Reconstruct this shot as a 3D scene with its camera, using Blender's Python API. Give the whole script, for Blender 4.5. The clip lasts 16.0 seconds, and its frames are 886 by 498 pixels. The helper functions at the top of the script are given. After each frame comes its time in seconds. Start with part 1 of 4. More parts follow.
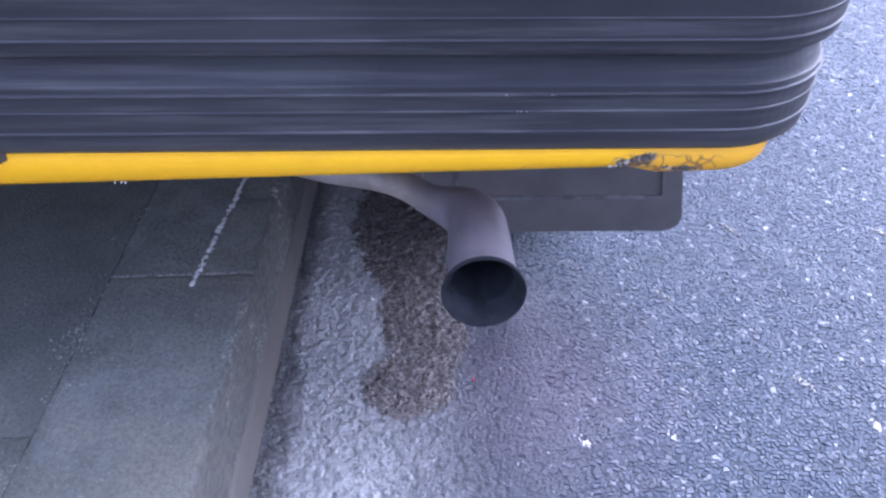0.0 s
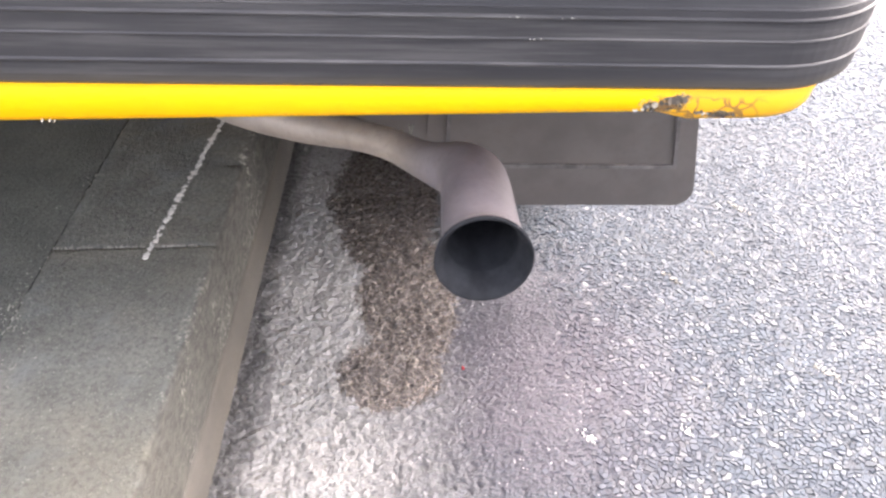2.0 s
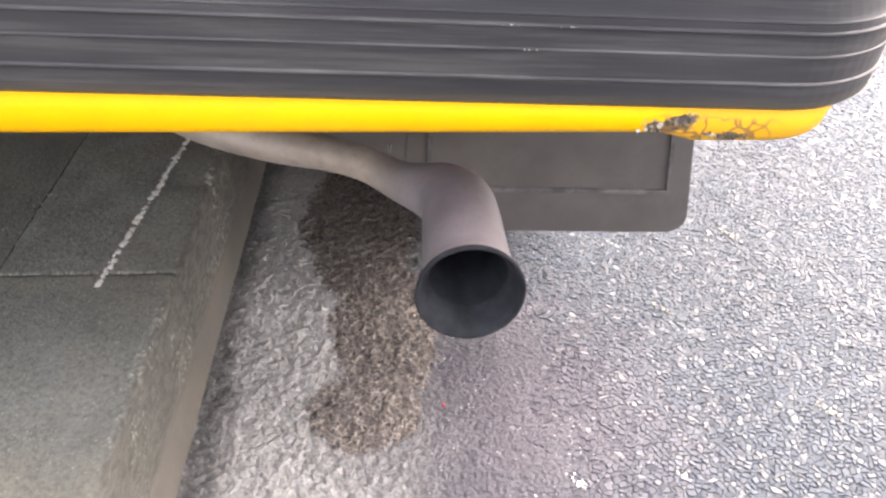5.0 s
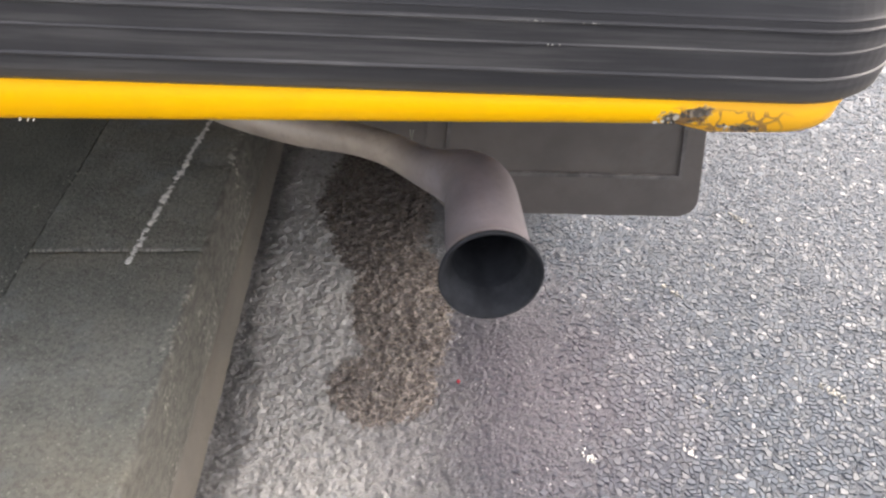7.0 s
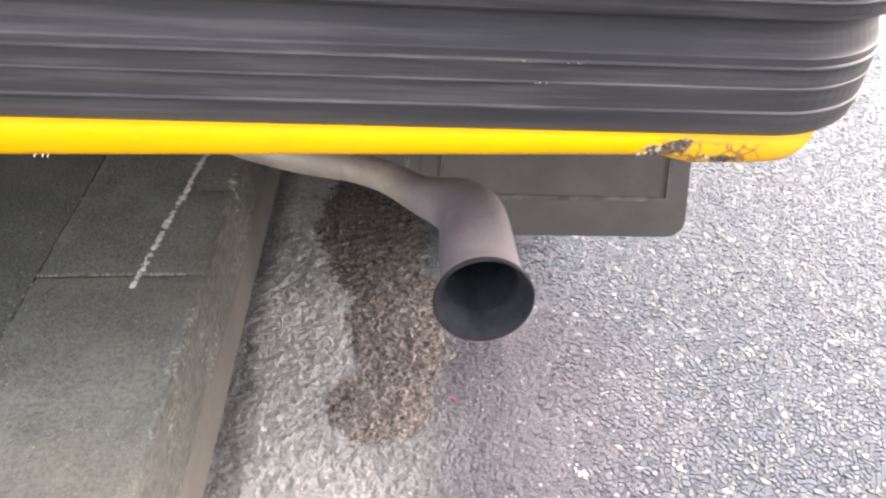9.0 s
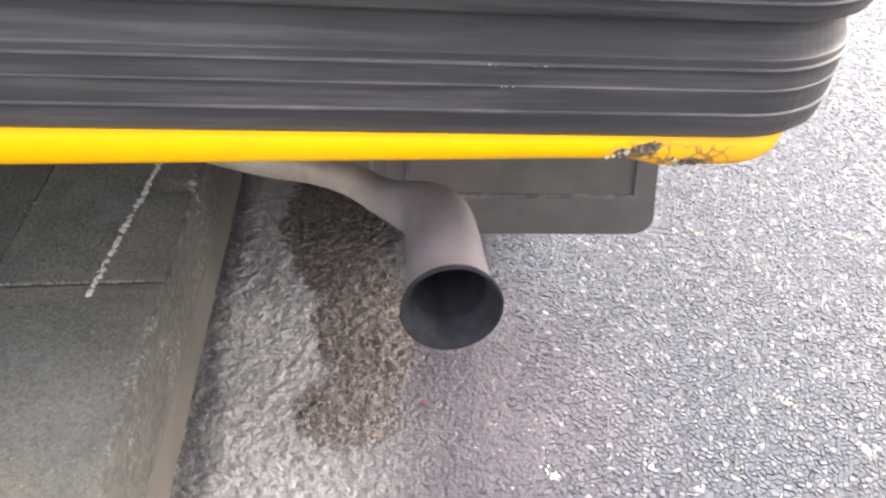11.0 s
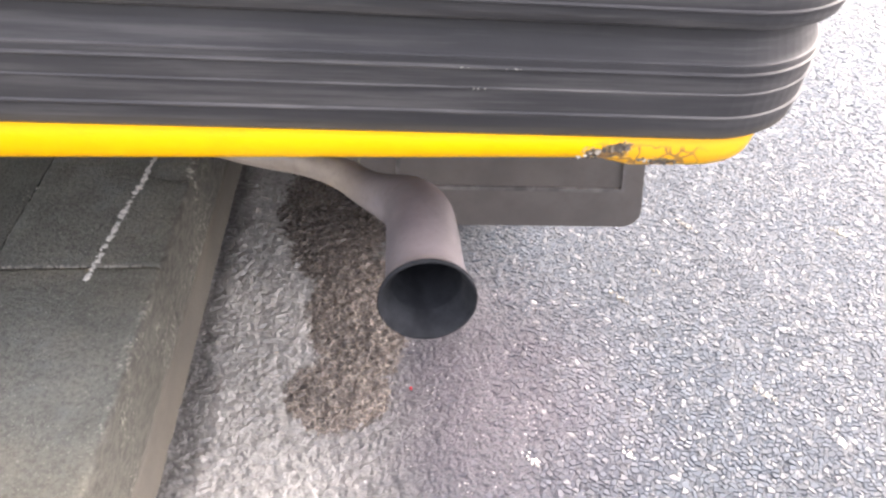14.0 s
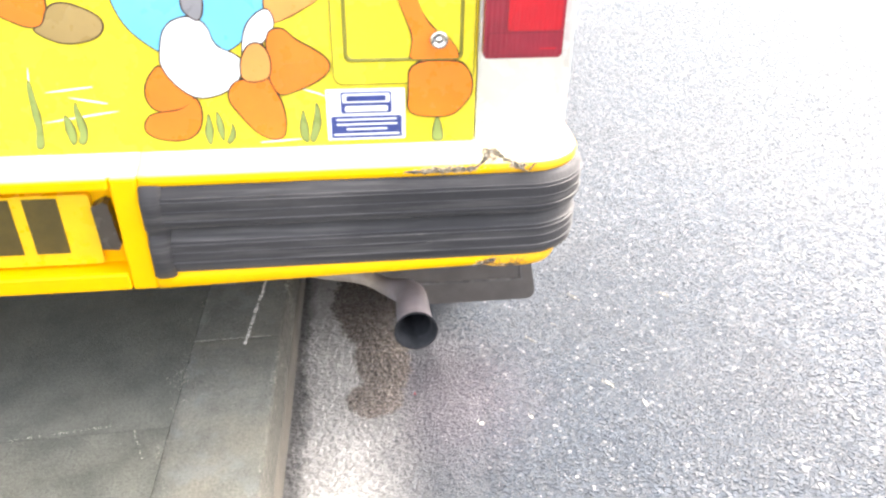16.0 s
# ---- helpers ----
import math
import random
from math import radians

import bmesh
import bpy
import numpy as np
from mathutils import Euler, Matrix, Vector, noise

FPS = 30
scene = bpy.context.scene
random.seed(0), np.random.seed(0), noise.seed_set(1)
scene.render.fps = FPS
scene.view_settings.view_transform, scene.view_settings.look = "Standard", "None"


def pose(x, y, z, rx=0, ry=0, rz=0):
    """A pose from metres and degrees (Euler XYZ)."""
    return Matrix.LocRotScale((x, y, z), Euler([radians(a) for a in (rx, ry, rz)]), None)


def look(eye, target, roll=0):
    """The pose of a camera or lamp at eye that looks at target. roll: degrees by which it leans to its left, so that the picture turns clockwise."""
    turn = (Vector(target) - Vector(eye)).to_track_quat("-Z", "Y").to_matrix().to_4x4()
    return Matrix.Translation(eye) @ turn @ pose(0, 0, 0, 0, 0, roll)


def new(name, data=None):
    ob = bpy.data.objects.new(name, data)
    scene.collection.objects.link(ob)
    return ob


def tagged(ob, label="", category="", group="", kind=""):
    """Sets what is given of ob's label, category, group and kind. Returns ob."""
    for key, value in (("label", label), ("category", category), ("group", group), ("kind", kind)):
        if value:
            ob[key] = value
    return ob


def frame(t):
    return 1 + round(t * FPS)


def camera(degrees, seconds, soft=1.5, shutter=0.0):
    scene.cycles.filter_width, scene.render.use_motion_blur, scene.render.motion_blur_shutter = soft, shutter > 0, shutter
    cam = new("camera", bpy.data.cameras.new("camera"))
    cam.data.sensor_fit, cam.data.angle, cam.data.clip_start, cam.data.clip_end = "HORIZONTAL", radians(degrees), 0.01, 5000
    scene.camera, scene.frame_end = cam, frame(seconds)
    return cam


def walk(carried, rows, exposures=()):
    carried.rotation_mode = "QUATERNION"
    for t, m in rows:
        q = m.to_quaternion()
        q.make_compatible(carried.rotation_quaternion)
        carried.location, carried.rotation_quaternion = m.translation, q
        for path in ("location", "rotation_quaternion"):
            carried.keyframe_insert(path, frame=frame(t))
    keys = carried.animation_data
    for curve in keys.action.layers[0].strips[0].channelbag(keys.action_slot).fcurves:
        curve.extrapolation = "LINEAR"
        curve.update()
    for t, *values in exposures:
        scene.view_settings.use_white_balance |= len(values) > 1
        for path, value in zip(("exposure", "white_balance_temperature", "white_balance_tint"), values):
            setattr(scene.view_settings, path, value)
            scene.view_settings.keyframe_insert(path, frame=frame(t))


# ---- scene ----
cam = camera(60.0, 16.0, soft=2.5)
PATH = [
    (0, (0.035, 0.024, 0.645), (0.103, 1.561, -0.633), -3.38),
    (0.5, (0.029, 0.035, 0.615), (0.092, 1.587, -0.645), -3.29),
    (1, (0.034, 0.042, 0.603), (0.118, 1.578, -0.675), -3.26),
    (1.5, (0.028, 0.049, 0.598), (0.133, 1.575, -0.690), -2.53),
    (2, (0.025, 0.076, 0.570), (0.154, 1.605, -0.712), -1.41),
    (2.5, (0.021, 0.104, 0.550), (0.191, 1.635, -0.726), 0.01),
    (3, (0.021, 0.129, 0.531), (0.230, 1.660, -0.739), 0.96),
    (3.5, (0.027, 0.128, 0.530), (0.231, 1.668, -0.730), 0.91),
    (6, (0.022, 0.111, 0.556), (0.207, 1.673, -0.680), 0.06),
    (6.5, (0.019, 0.109, 0.559), (0.188, 1.649, -0.706), 0.23),
    (7, (0.014, 0.105, 0.560), (0.188, 1.627, -0.726), 0.76),
    (7.5, (0.016, 0.103, 0.564), (0.198, 1.625, -0.720), 0.91),
    (8, (0.018, 0.101, 0.572), (0.215, 1.641, -0.689), 1.96),
    (8.5, (0.013, 0.093, 0.579), (0.194, 1.638, -0.679), 0.89),
    (11, (0.017, 0.110, 0.581), (0.282, 1.624, -0.699), 1.72),
    (11.5, (0.026, 0.119, 0.570), (0.326, 1.604, -0.736), 2.44),
    (12, (0.024, 0.120, 0.568), (0.315, 1.610, -0.734), 1.95),
    (12.5, (0.026, 0.120, 0.568), (0.297, 1.606, -0.743), 1.80),
    (13, (0.031, 0.121, 0.571), (0.293, 1.605, -0.743), 1.52),
    (13.5, (0.039, 0.118, 0.570), (0.305, 1.594, -0.754), 1.73),
    (14, (0.038, 0.098, 0.598), (0.267, 1.588, -0.716), 1.86),
    (14.5, (0.038, 0.032, 0.664), (0.249, 1.519, -0.657), 1.42),
    (15, (0.047, -0.059, 0.747), (0.220, 1.489, -0.508), 0.11),
    (15.5, (0.034, -0.229, 0.857), (0.226, 1.362, -0.341), -0.96),
    (16, (-0.001, -0.441, 0.974), (0.241, 1.214, -0.121), -2.66),
]
EXPOSURES = [
    (0.0, 2.3, 4880, 28), (0.5, 2.7, 4930, 29), (1.0, 3.1, 5690, 26), (1.5, 3.15, 6290, 19), (2.0, 3.25, 6640, 18), (3.0, 2.97, 6790, 18), (3.5, 3.0, 6840, 18),
    (6.0, 3.1, 6840, 17), (6.5, 3.1, 6840, 16), (7.0, 2.52, 6840, 14), (7.5, 2.75, 6840, 11), (8.5, 3.1, 6840, 17), (11.0, 2.98, 6840, 17), (12.0, 3.03, 6840, 17), (13.5, 3.07, 6840, 18), (14.5, 3.18, 6740, 18), (15.5, 3.29, 6740, 14), (16.0, 3.18, 6740, 12),
]
walk(cam, [(t, look(eye, target, roll)) for t, eye, target, roll in PATH], EXPOSURES)

# ---- world, sun ----
SUN_EL, SUN_AZ = radians(46), radians(62)
world = bpy.data.worlds.new("overcast_sky")
scene.world = world
world.use_nodes = True
wn = world.node_tree
sky = wn.nodes.new("ShaderNodeTexSky")
sky.sky_type = "NISHITA"
sky.sun_disc = False
sky.sun_elevation, sky.sun_rotation = SUN_EL, SUN_AZ
sky.dust_density, sky.air_density, sky.ozone_density = 6.0, 1.0, 1.0
cloud = wn.nodes.new("ShaderNodeHueSaturation")
cloud.inputs["Saturation"].default_value = 0.45
wn.links.new(sky.outputs[0], cloud.inputs["Color"])
wn.links.new(cloud.outputs[0], wn.nodes["Background"].inputs[0])
wn.nodes["Background"].inputs[1].default_value = 0.15
sun_data = bpy.data.lights.new("sun", "SUN")
sun_data.energy, sun_data.angle, sun_data.color = 0.6, radians(65), (1.0, 0.97, 0.93)
sun = new("sun", sun_data)
sun_way = Vector((math.sin(SUN_AZ) * math.cos(SUN_EL), math.cos(SUN_AZ) * math.cos(SUN_EL), math.sin(SUN_EL)))
sun.matrix_world = look(sun_way * 20, (0, 0, 0))


# ---- materials ----
class Graph:
    """A short way to write a node material."""

    def __init__(self, name, rough=0.5, metal=0.0, color=(0.5, 0.5, 0.5)):
        self.mat = bpy.data.materials.new(name)
        self.mat.use_nodes = True
        self.nt = self.mat.node_tree
        self.bsdf = self.nt.nodes["Principled BSDF"]
        self.set("Roughness", rough)
        self.set("Metallic", metal)
        self.set("Base Color", (*color, 1))
        self.pos = self.node("ShaderNodeTexCoord").outputs["Object"]

    def node(self, kind, **props):
        n = self.nt.nodes.new(kind)
        for k, v in props.items():
            setattr(n, k, v)
        return n

    def put(self, socket, value):
        if isinstance(value, bpy.types.NodeSocket):
            self.nt.links.new(value, socket)
        else:
            socket.default_value = value

    def set(self, key, value):
        self.put(self.bsdf.inputs[key], value)

    def noise(self, scale, detail=4.0, rough=0.55, stretch=(1, 1, 1), distort=0.0):
        n = self.node("ShaderNodeTexNoise")
        n.inputs["Scale"].default_value, n.inputs["Detail"].default_value = scale, detail
        n.inputs["Roughness"].default_value, n.inputs["Distortion"].default_value = rough, distort
        self.put(n.inputs["Vector"], self.op3("MULTIPLY", self.pos, stretch) if stretch != (1, 1, 1) else self.pos)
        return n.outputs["Fac"]

    def voronoi(self, scale, feature="F1", out="Distance"):
        n = self.node("ShaderNodeTexVoronoi", feature=feature)
        n.inputs["Scale"].default_value = scale
        self.put(n.inputs["Vector"], self.pos)
        return n.outputs[out]

    def op3(self, kind, a, b):
        n = self.node("ShaderNodeVectorMath", operation=kind)
        self.put(n.inputs[0], a)
        self.put(n.inputs[1], b)
        return n.outputs["Value"] if kind in ("LENGTH", "DISTANCE") else n.outputs["Vector"]

    def op(self, kind, a, b=0.0, clamp=False):
        n = self.node("ShaderNodeMath", operation=kind, use_clamp=clamp)
        self.put(n.inputs[0], a)
        self.put(n.inputs[1], b)
        return n.outputs[0]

    def span(self, value, lo, hi, a=0.0, b=1.0):
        n = self.node("ShaderNodeMapRange", interpolation_type="SMOOTHSTEP")
        self.put(n.inputs["Value"], value)
        for k, v in (("From Min", lo), ("From Max", hi), ("To Min", a), ("To Max", b)):
            n.inputs[k].default_value = v
        return n.outputs["Result"]

    def mix(self, fac, a, b, blend="MIX"):
        n = self.node("ShaderNodeMix", data_type="RGBA", blend_type=blend)
        self.put(n.inputs[0], fac)
        self.put(n.inputs[6], (*a, 1) if isinstance(a, tuple) else a)
        self.put(n.inputs[7], (*b, 1) if isinstance(b, tuple) else b)
        return n.outputs[2]

    def bump(self, height, strength=0.4, distance=0.002, base=None):
        n = self.node("ShaderNodeBump")
        n.inputs["Strength"].default_value, n.inputs["Distance"].default_value = strength, distance
        self.put(n.inputs["Height"], height)
        if base is not None:
            self.put(n.inputs["Normal"], base)
        self.set("Normal", n.outputs["Normal"])
        return n.outputs["Normal"]

    def axis(self, name):
        n = self.node("ShaderNodeSeparateXYZ")
        self.put(n.inputs[0], self.pos)
        return n.outputs[name]


def plain(name, color, rough=0.5, metal=0.0, vary=0.15, scale=30.0, bump=0.0, spec=0.5):
    """Paint, rubber or metal with uneven tone at two scales and a faint grain."""
    g = Graph(name, rough, metal)
    g.set("Specular IOR Level", spec)
    dark = tuple(c * (1 - vary) for c in color)
    light = tuple(min(1.0, c * (1 + vary * 0.6)) for c in color)
    tone = g.mix(g.span(g.noise(scale), 0.3, 0.7), dark, light)
    g.set("Base Color", g.mix(g.span(g.noise(scale * 9, 2), 0.45, 0.75, 0.0, 0.35), tone, dark))
    g.set("Roughness", g.span(g.noise(scale * 2.3), 0.3, 0.7, max(0.02, rough - 0.1), min(1.0, rough + 0.12)))
    if bump:
        g.bump(g.noise(scale * 12, 3), bump, 0.0006)
    return g.mat


# Kerb line: local x to the road, local y along the kerb, from the joint between two stones.
KERB = pose(-0.1331, 0.634, 0, 0, 0, -4.75)
KERB_TOP = 0.128


def blob_mask(g, blobs, wobble=0.35, fine=0.12, edge=0.06):
    """One inside uneven, noise-edged ellipses lying on the ground (cx, cy, rx, ry)."""
    warp = g.op("ADD", g.op("MULTIPLY", g.op("SUBTRACT", g.noise(34, 3), 0.5), wobble * 2), g.op("MULTIPLY", g.op("SUBTRACT", g.noise(190, 2), 0.5), fine * 2))
    low = None
    for cx, cy, rx, ry in blobs:
        v = g.op3("MULTIPLY", g.op3("SUBTRACT", g.pos, (cx, cy, 0)), (1 / rx, 1 / ry, 0))
        d = g.op3("LENGTH", v, (0, 0, 0))
        low = d if low is None else g.op("MINIMUM", low, d)
    return g.span(g.op("ADD", low, warp), 1 - edge, 1 + edge, 1.0, 0.0)


WET = ((0.020, 0.86, 0.066, 0.14), (0.036, 0.68, 0.052, 0.11), (0.013, 0.575, 0.053, 0.046))


def noise_vector(g, scale):
    n = g.node("ShaderNodeTexNoise")
    n.inputs["Scale"].default_value = scale
    g.put(n.inputs["Vector"], g.pos)
    return g.op3("SUBTRACT", n.outputs["Color"], (0.5, 0.5, 0.5))


def road_material(name, stones):
    """Weathered surface dressing: pale angular chippings in dark binder, an oily wet patch, dusty gutter fines."""
    g = Graph(name, 0.7)
    g.set("Specular IOR Level", 0.39)
    wet = blob_mask(g, WET, 0.20, 0.30, 0.05)
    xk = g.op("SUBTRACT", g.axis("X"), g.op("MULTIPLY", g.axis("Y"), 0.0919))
    gutter = g.span(g.op("ADD", xk, g.op("MULTIPLY", g.noise(9, 4), 0.10)), -0.05, 0.11, 1.0, 0.0)
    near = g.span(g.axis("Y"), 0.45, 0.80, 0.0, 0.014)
    # Kerb foot: a ragged dirt strip and the corner's shade painted as one.
    dirt_shade = g.span(g.op("ADD", g.op("ADD", xk, near), g.op("MULTIPLY", g.noise(24, 5, 0.6), 0.05)), -0.147, -0.120, 1.0, 0.0)
    if stones:
        rnd = g.node("ShaderNodeNewGeometry").outputs["Random Per Island"]
        ramp = g.node("ShaderNodeValToRGB")
        r = ramp.color_ramp
        r.elements[0].position, r.elements[0].color = 0.0, (0.0175, 0.0238, 0.0305, 1)
        r.elements[1].position, r.elements[1].color = 1.0, (0.28, 0.28, 0.276, 1)
        # Palest steps: white stones, and glints off the chippings painted as stone.
        for p, c in ((0.30, (0.0210, 0.0292, 0.0402, 1)), (0.62, (0.0258, 0.0355, 0.0485, 1)), (0.90, (0.0380, 0.0500, 0.0650, 1)), (0.972, (0.060, 0.072, 0.086, 1)), (0.984, (0.12, 0.126, 0.13, 1))):
            e = r.elements.new(p)
            e.color = c
        g.put(ramp.inputs[0], rnd)
        col = g.mix(g.span(g.noise(420, 3), 0.35, 0.7, 0.0, 0.4), ramp.outputs[0], (0.031, 0.035, 0.042))
    else:
        cell = g.voronoi(260, out="Color")
        shade = g.node("ShaderNodeSeparateColor")
        g.put(shade.inputs[0], cell)
        dist = g.voronoi(260)
        chip = g.mix(g.span(shade.outputs[0], 0.2, 1.0), (0.028, 0.036, 0.045), (0.038, 0.048, 0.059))
        col = g.mix(g.span(dist, 0.25, 0.6), chip, (0.027, 0.031, 0.038))
    pink = g.span(g.op("ADD", g.op3("DISTANCE", g.pos, (0.135, 0.56, 0.0)), g.op("MULTIPLY", g.op("SUBTRACT", g.noise(22, 4), 0.5), 0.10)), 0.03, 0.24, 0.55, 0.0)
    col = g.mix(pink, col, g.mix(g.span(g.noise(300, 4, 0.7), 0.35, 0.65), (0.058, 0.048, 0.057), (0.110, 0.092, 0.108)))
    dust = g.mix(g.span(g.noise(60, 5), 0.3, 0.75), (0.352, 0.338, 0.316), (0.456, 0.440, 0.415))
    dust = g.mix(g.span(g.noise(210, 4, 0.65), 0.52, 0.66, 0.0, 0.6), dust, (0.10, 0.096, 0.092))
    col = g.mix(g.op("MULTIPLY", gutter, 0.85 if not stones else 0.75), col, dust)
    # Glints put into the colour as scattered pale specks.
    glint = g.span(g.voronoi(190), 0.13, 0.18, 0.85, 0.0)
    col = g.mix(g.op("MULTIPLY", glint, g.span(g.noise(40, 3), 0.47, 0.60)), col, (0.46, 0.45, 0.44))
    col = g.mix(g.op("MULTIPLY", dirt_shade, 0.85), col, g.mix(g.span(g.noise(210, 4), 0.4, 0.65), (0.035, 0.034, 0.033), (0.13, 0.125, 0.12)))
    col = g.mix(g.span(g.noise(3.2, 4), 0.35, 0.7, 0.0, 0.35), col, (0.035, 0.038, 0.043))
    net = g.node("ShaderNodeTexVoronoi", feature="DISTANCE_TO_EDGE")
    net.inputs["Scale"].default_value = 120
    g.put(net.inputs["Vector"], g.op3("ADD", g.pos, g.op3("ADD", g.op3("MULTIPLY", noise_vector(g, 110), (0.0055, 0.0055, 0)), g.op3("MULTIPLY", noise_vector(g, 420), (0.0020, 0.0020, 0)))))
    thread = g.op("MULTIPLY", g.span(net.outputs["Distance"], 0.01, 0.085, 1.0, 0.0), g.span(g.noise(75, 4, 0.6), 0.34, 0.60, 0.2, 1.0))
    dark = g.mix(g.span(g.noise(120, 5, 0.65), 0.35, 0.65), (0.036, 0.029, 0.026), (0.098, 0.080, 0.069))
    oil = g.mix(g.op("MULTIPLY", thread, g.span(g.axis("Y"), 0.62, 0.90, 0.95, 0.5)), dark, (0.27, 0.228, 0.190))
    col = g.mix(g.op("MULTIPLY", wet, 0.91), col, oil)
    g.set("Base Color", col)
    g.set("Roughness", g.op("SUBTRACT", g.span(rnd, 0.0, 0.6, 0.44, 0.70) if stones else g.span(g.noise(240, 2), 0.3, 0.7, 0.50, 0.72), g.op("MULTIPLY", wet, 0.22 if stones else 0.33)))
    if stones:
        g.bump(g.noise(700, 3), 0.5, 0.0006)
    else:
        lumps = g.op("ADD", g.op("MULTIPLY", g.voronoi(260), -0.6), g.op("MULTIPLY", g.noise(330, 5, 0.65), 0.8))
        g.bump(lumps, 0.9, 0.0032)
    return g.mat


def stone_material(name, pale, dark, rough=0.85, brown=0.3, face=None, grain=1.0):
    """Weathered concrete: grain, dirt, lichen flecks and an uneven brown film. A face colour also takes in shade."""
    g = Graph(name, rough)
    tone = g.mix(g.span(g.noise(14, 6), 0.28, 0.72), dark, pale)
    tone = g.mix(g.span(g.noise(260, 4, 0.7), 0.38, 0.68, 0.0, 0.75 * grain), tone, tuple(c * 0.4 for c in dark))
    tone = g.mix(g.span(g.noise(520, 2), 0.60, 0.72, 0.0, 0.7 * grain), tone, tuple(min(1, c * 2.0) for c in pale))
    tone = g.mix(g.span(g.voronoi(330), 0.0, 0.28, 0.35 * grain, 0.0), tone, tuple(min(1, c * 1.5) for c in pale))
    tone = g.mix(g.span(g.noise(7, 4), 0.42, 0.7, 0.0, brown), tone, (0.16, 0.125, 0.08))
    if face:
        tone = g.mix(g.span(g.noise(19, 5, 0.6), 0.50, 0.68, 0.0, 0.45), tone, (0.150, 0.162, 0.165))
        # Road side: browner streaks, darkened further for shade that falls on it.
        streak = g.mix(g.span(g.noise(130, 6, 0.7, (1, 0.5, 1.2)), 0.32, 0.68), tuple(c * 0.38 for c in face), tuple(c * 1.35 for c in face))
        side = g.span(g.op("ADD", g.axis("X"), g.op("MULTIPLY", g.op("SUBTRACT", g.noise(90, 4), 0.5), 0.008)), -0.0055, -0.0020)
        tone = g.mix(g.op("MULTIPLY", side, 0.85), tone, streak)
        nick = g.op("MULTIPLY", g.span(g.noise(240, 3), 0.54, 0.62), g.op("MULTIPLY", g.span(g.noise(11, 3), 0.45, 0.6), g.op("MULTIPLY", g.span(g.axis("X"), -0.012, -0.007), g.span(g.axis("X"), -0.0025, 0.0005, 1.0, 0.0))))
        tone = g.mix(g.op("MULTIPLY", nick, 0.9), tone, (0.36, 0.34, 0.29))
    rnd = g.node("ShaderNodeObjectInfo").outputs["Random"]
    tone = g.mix(g.op("MULTIPLY", rnd, 0.25), tone, dark)
    g.set("Base Color", tone)
    g.bump(g.op("ADD", g.noise(190, 6, 0.65), g.op("MULTIPLY", g.voronoi(420), 0.4)), 0.8 * grain, 0.003)
    return g.mat


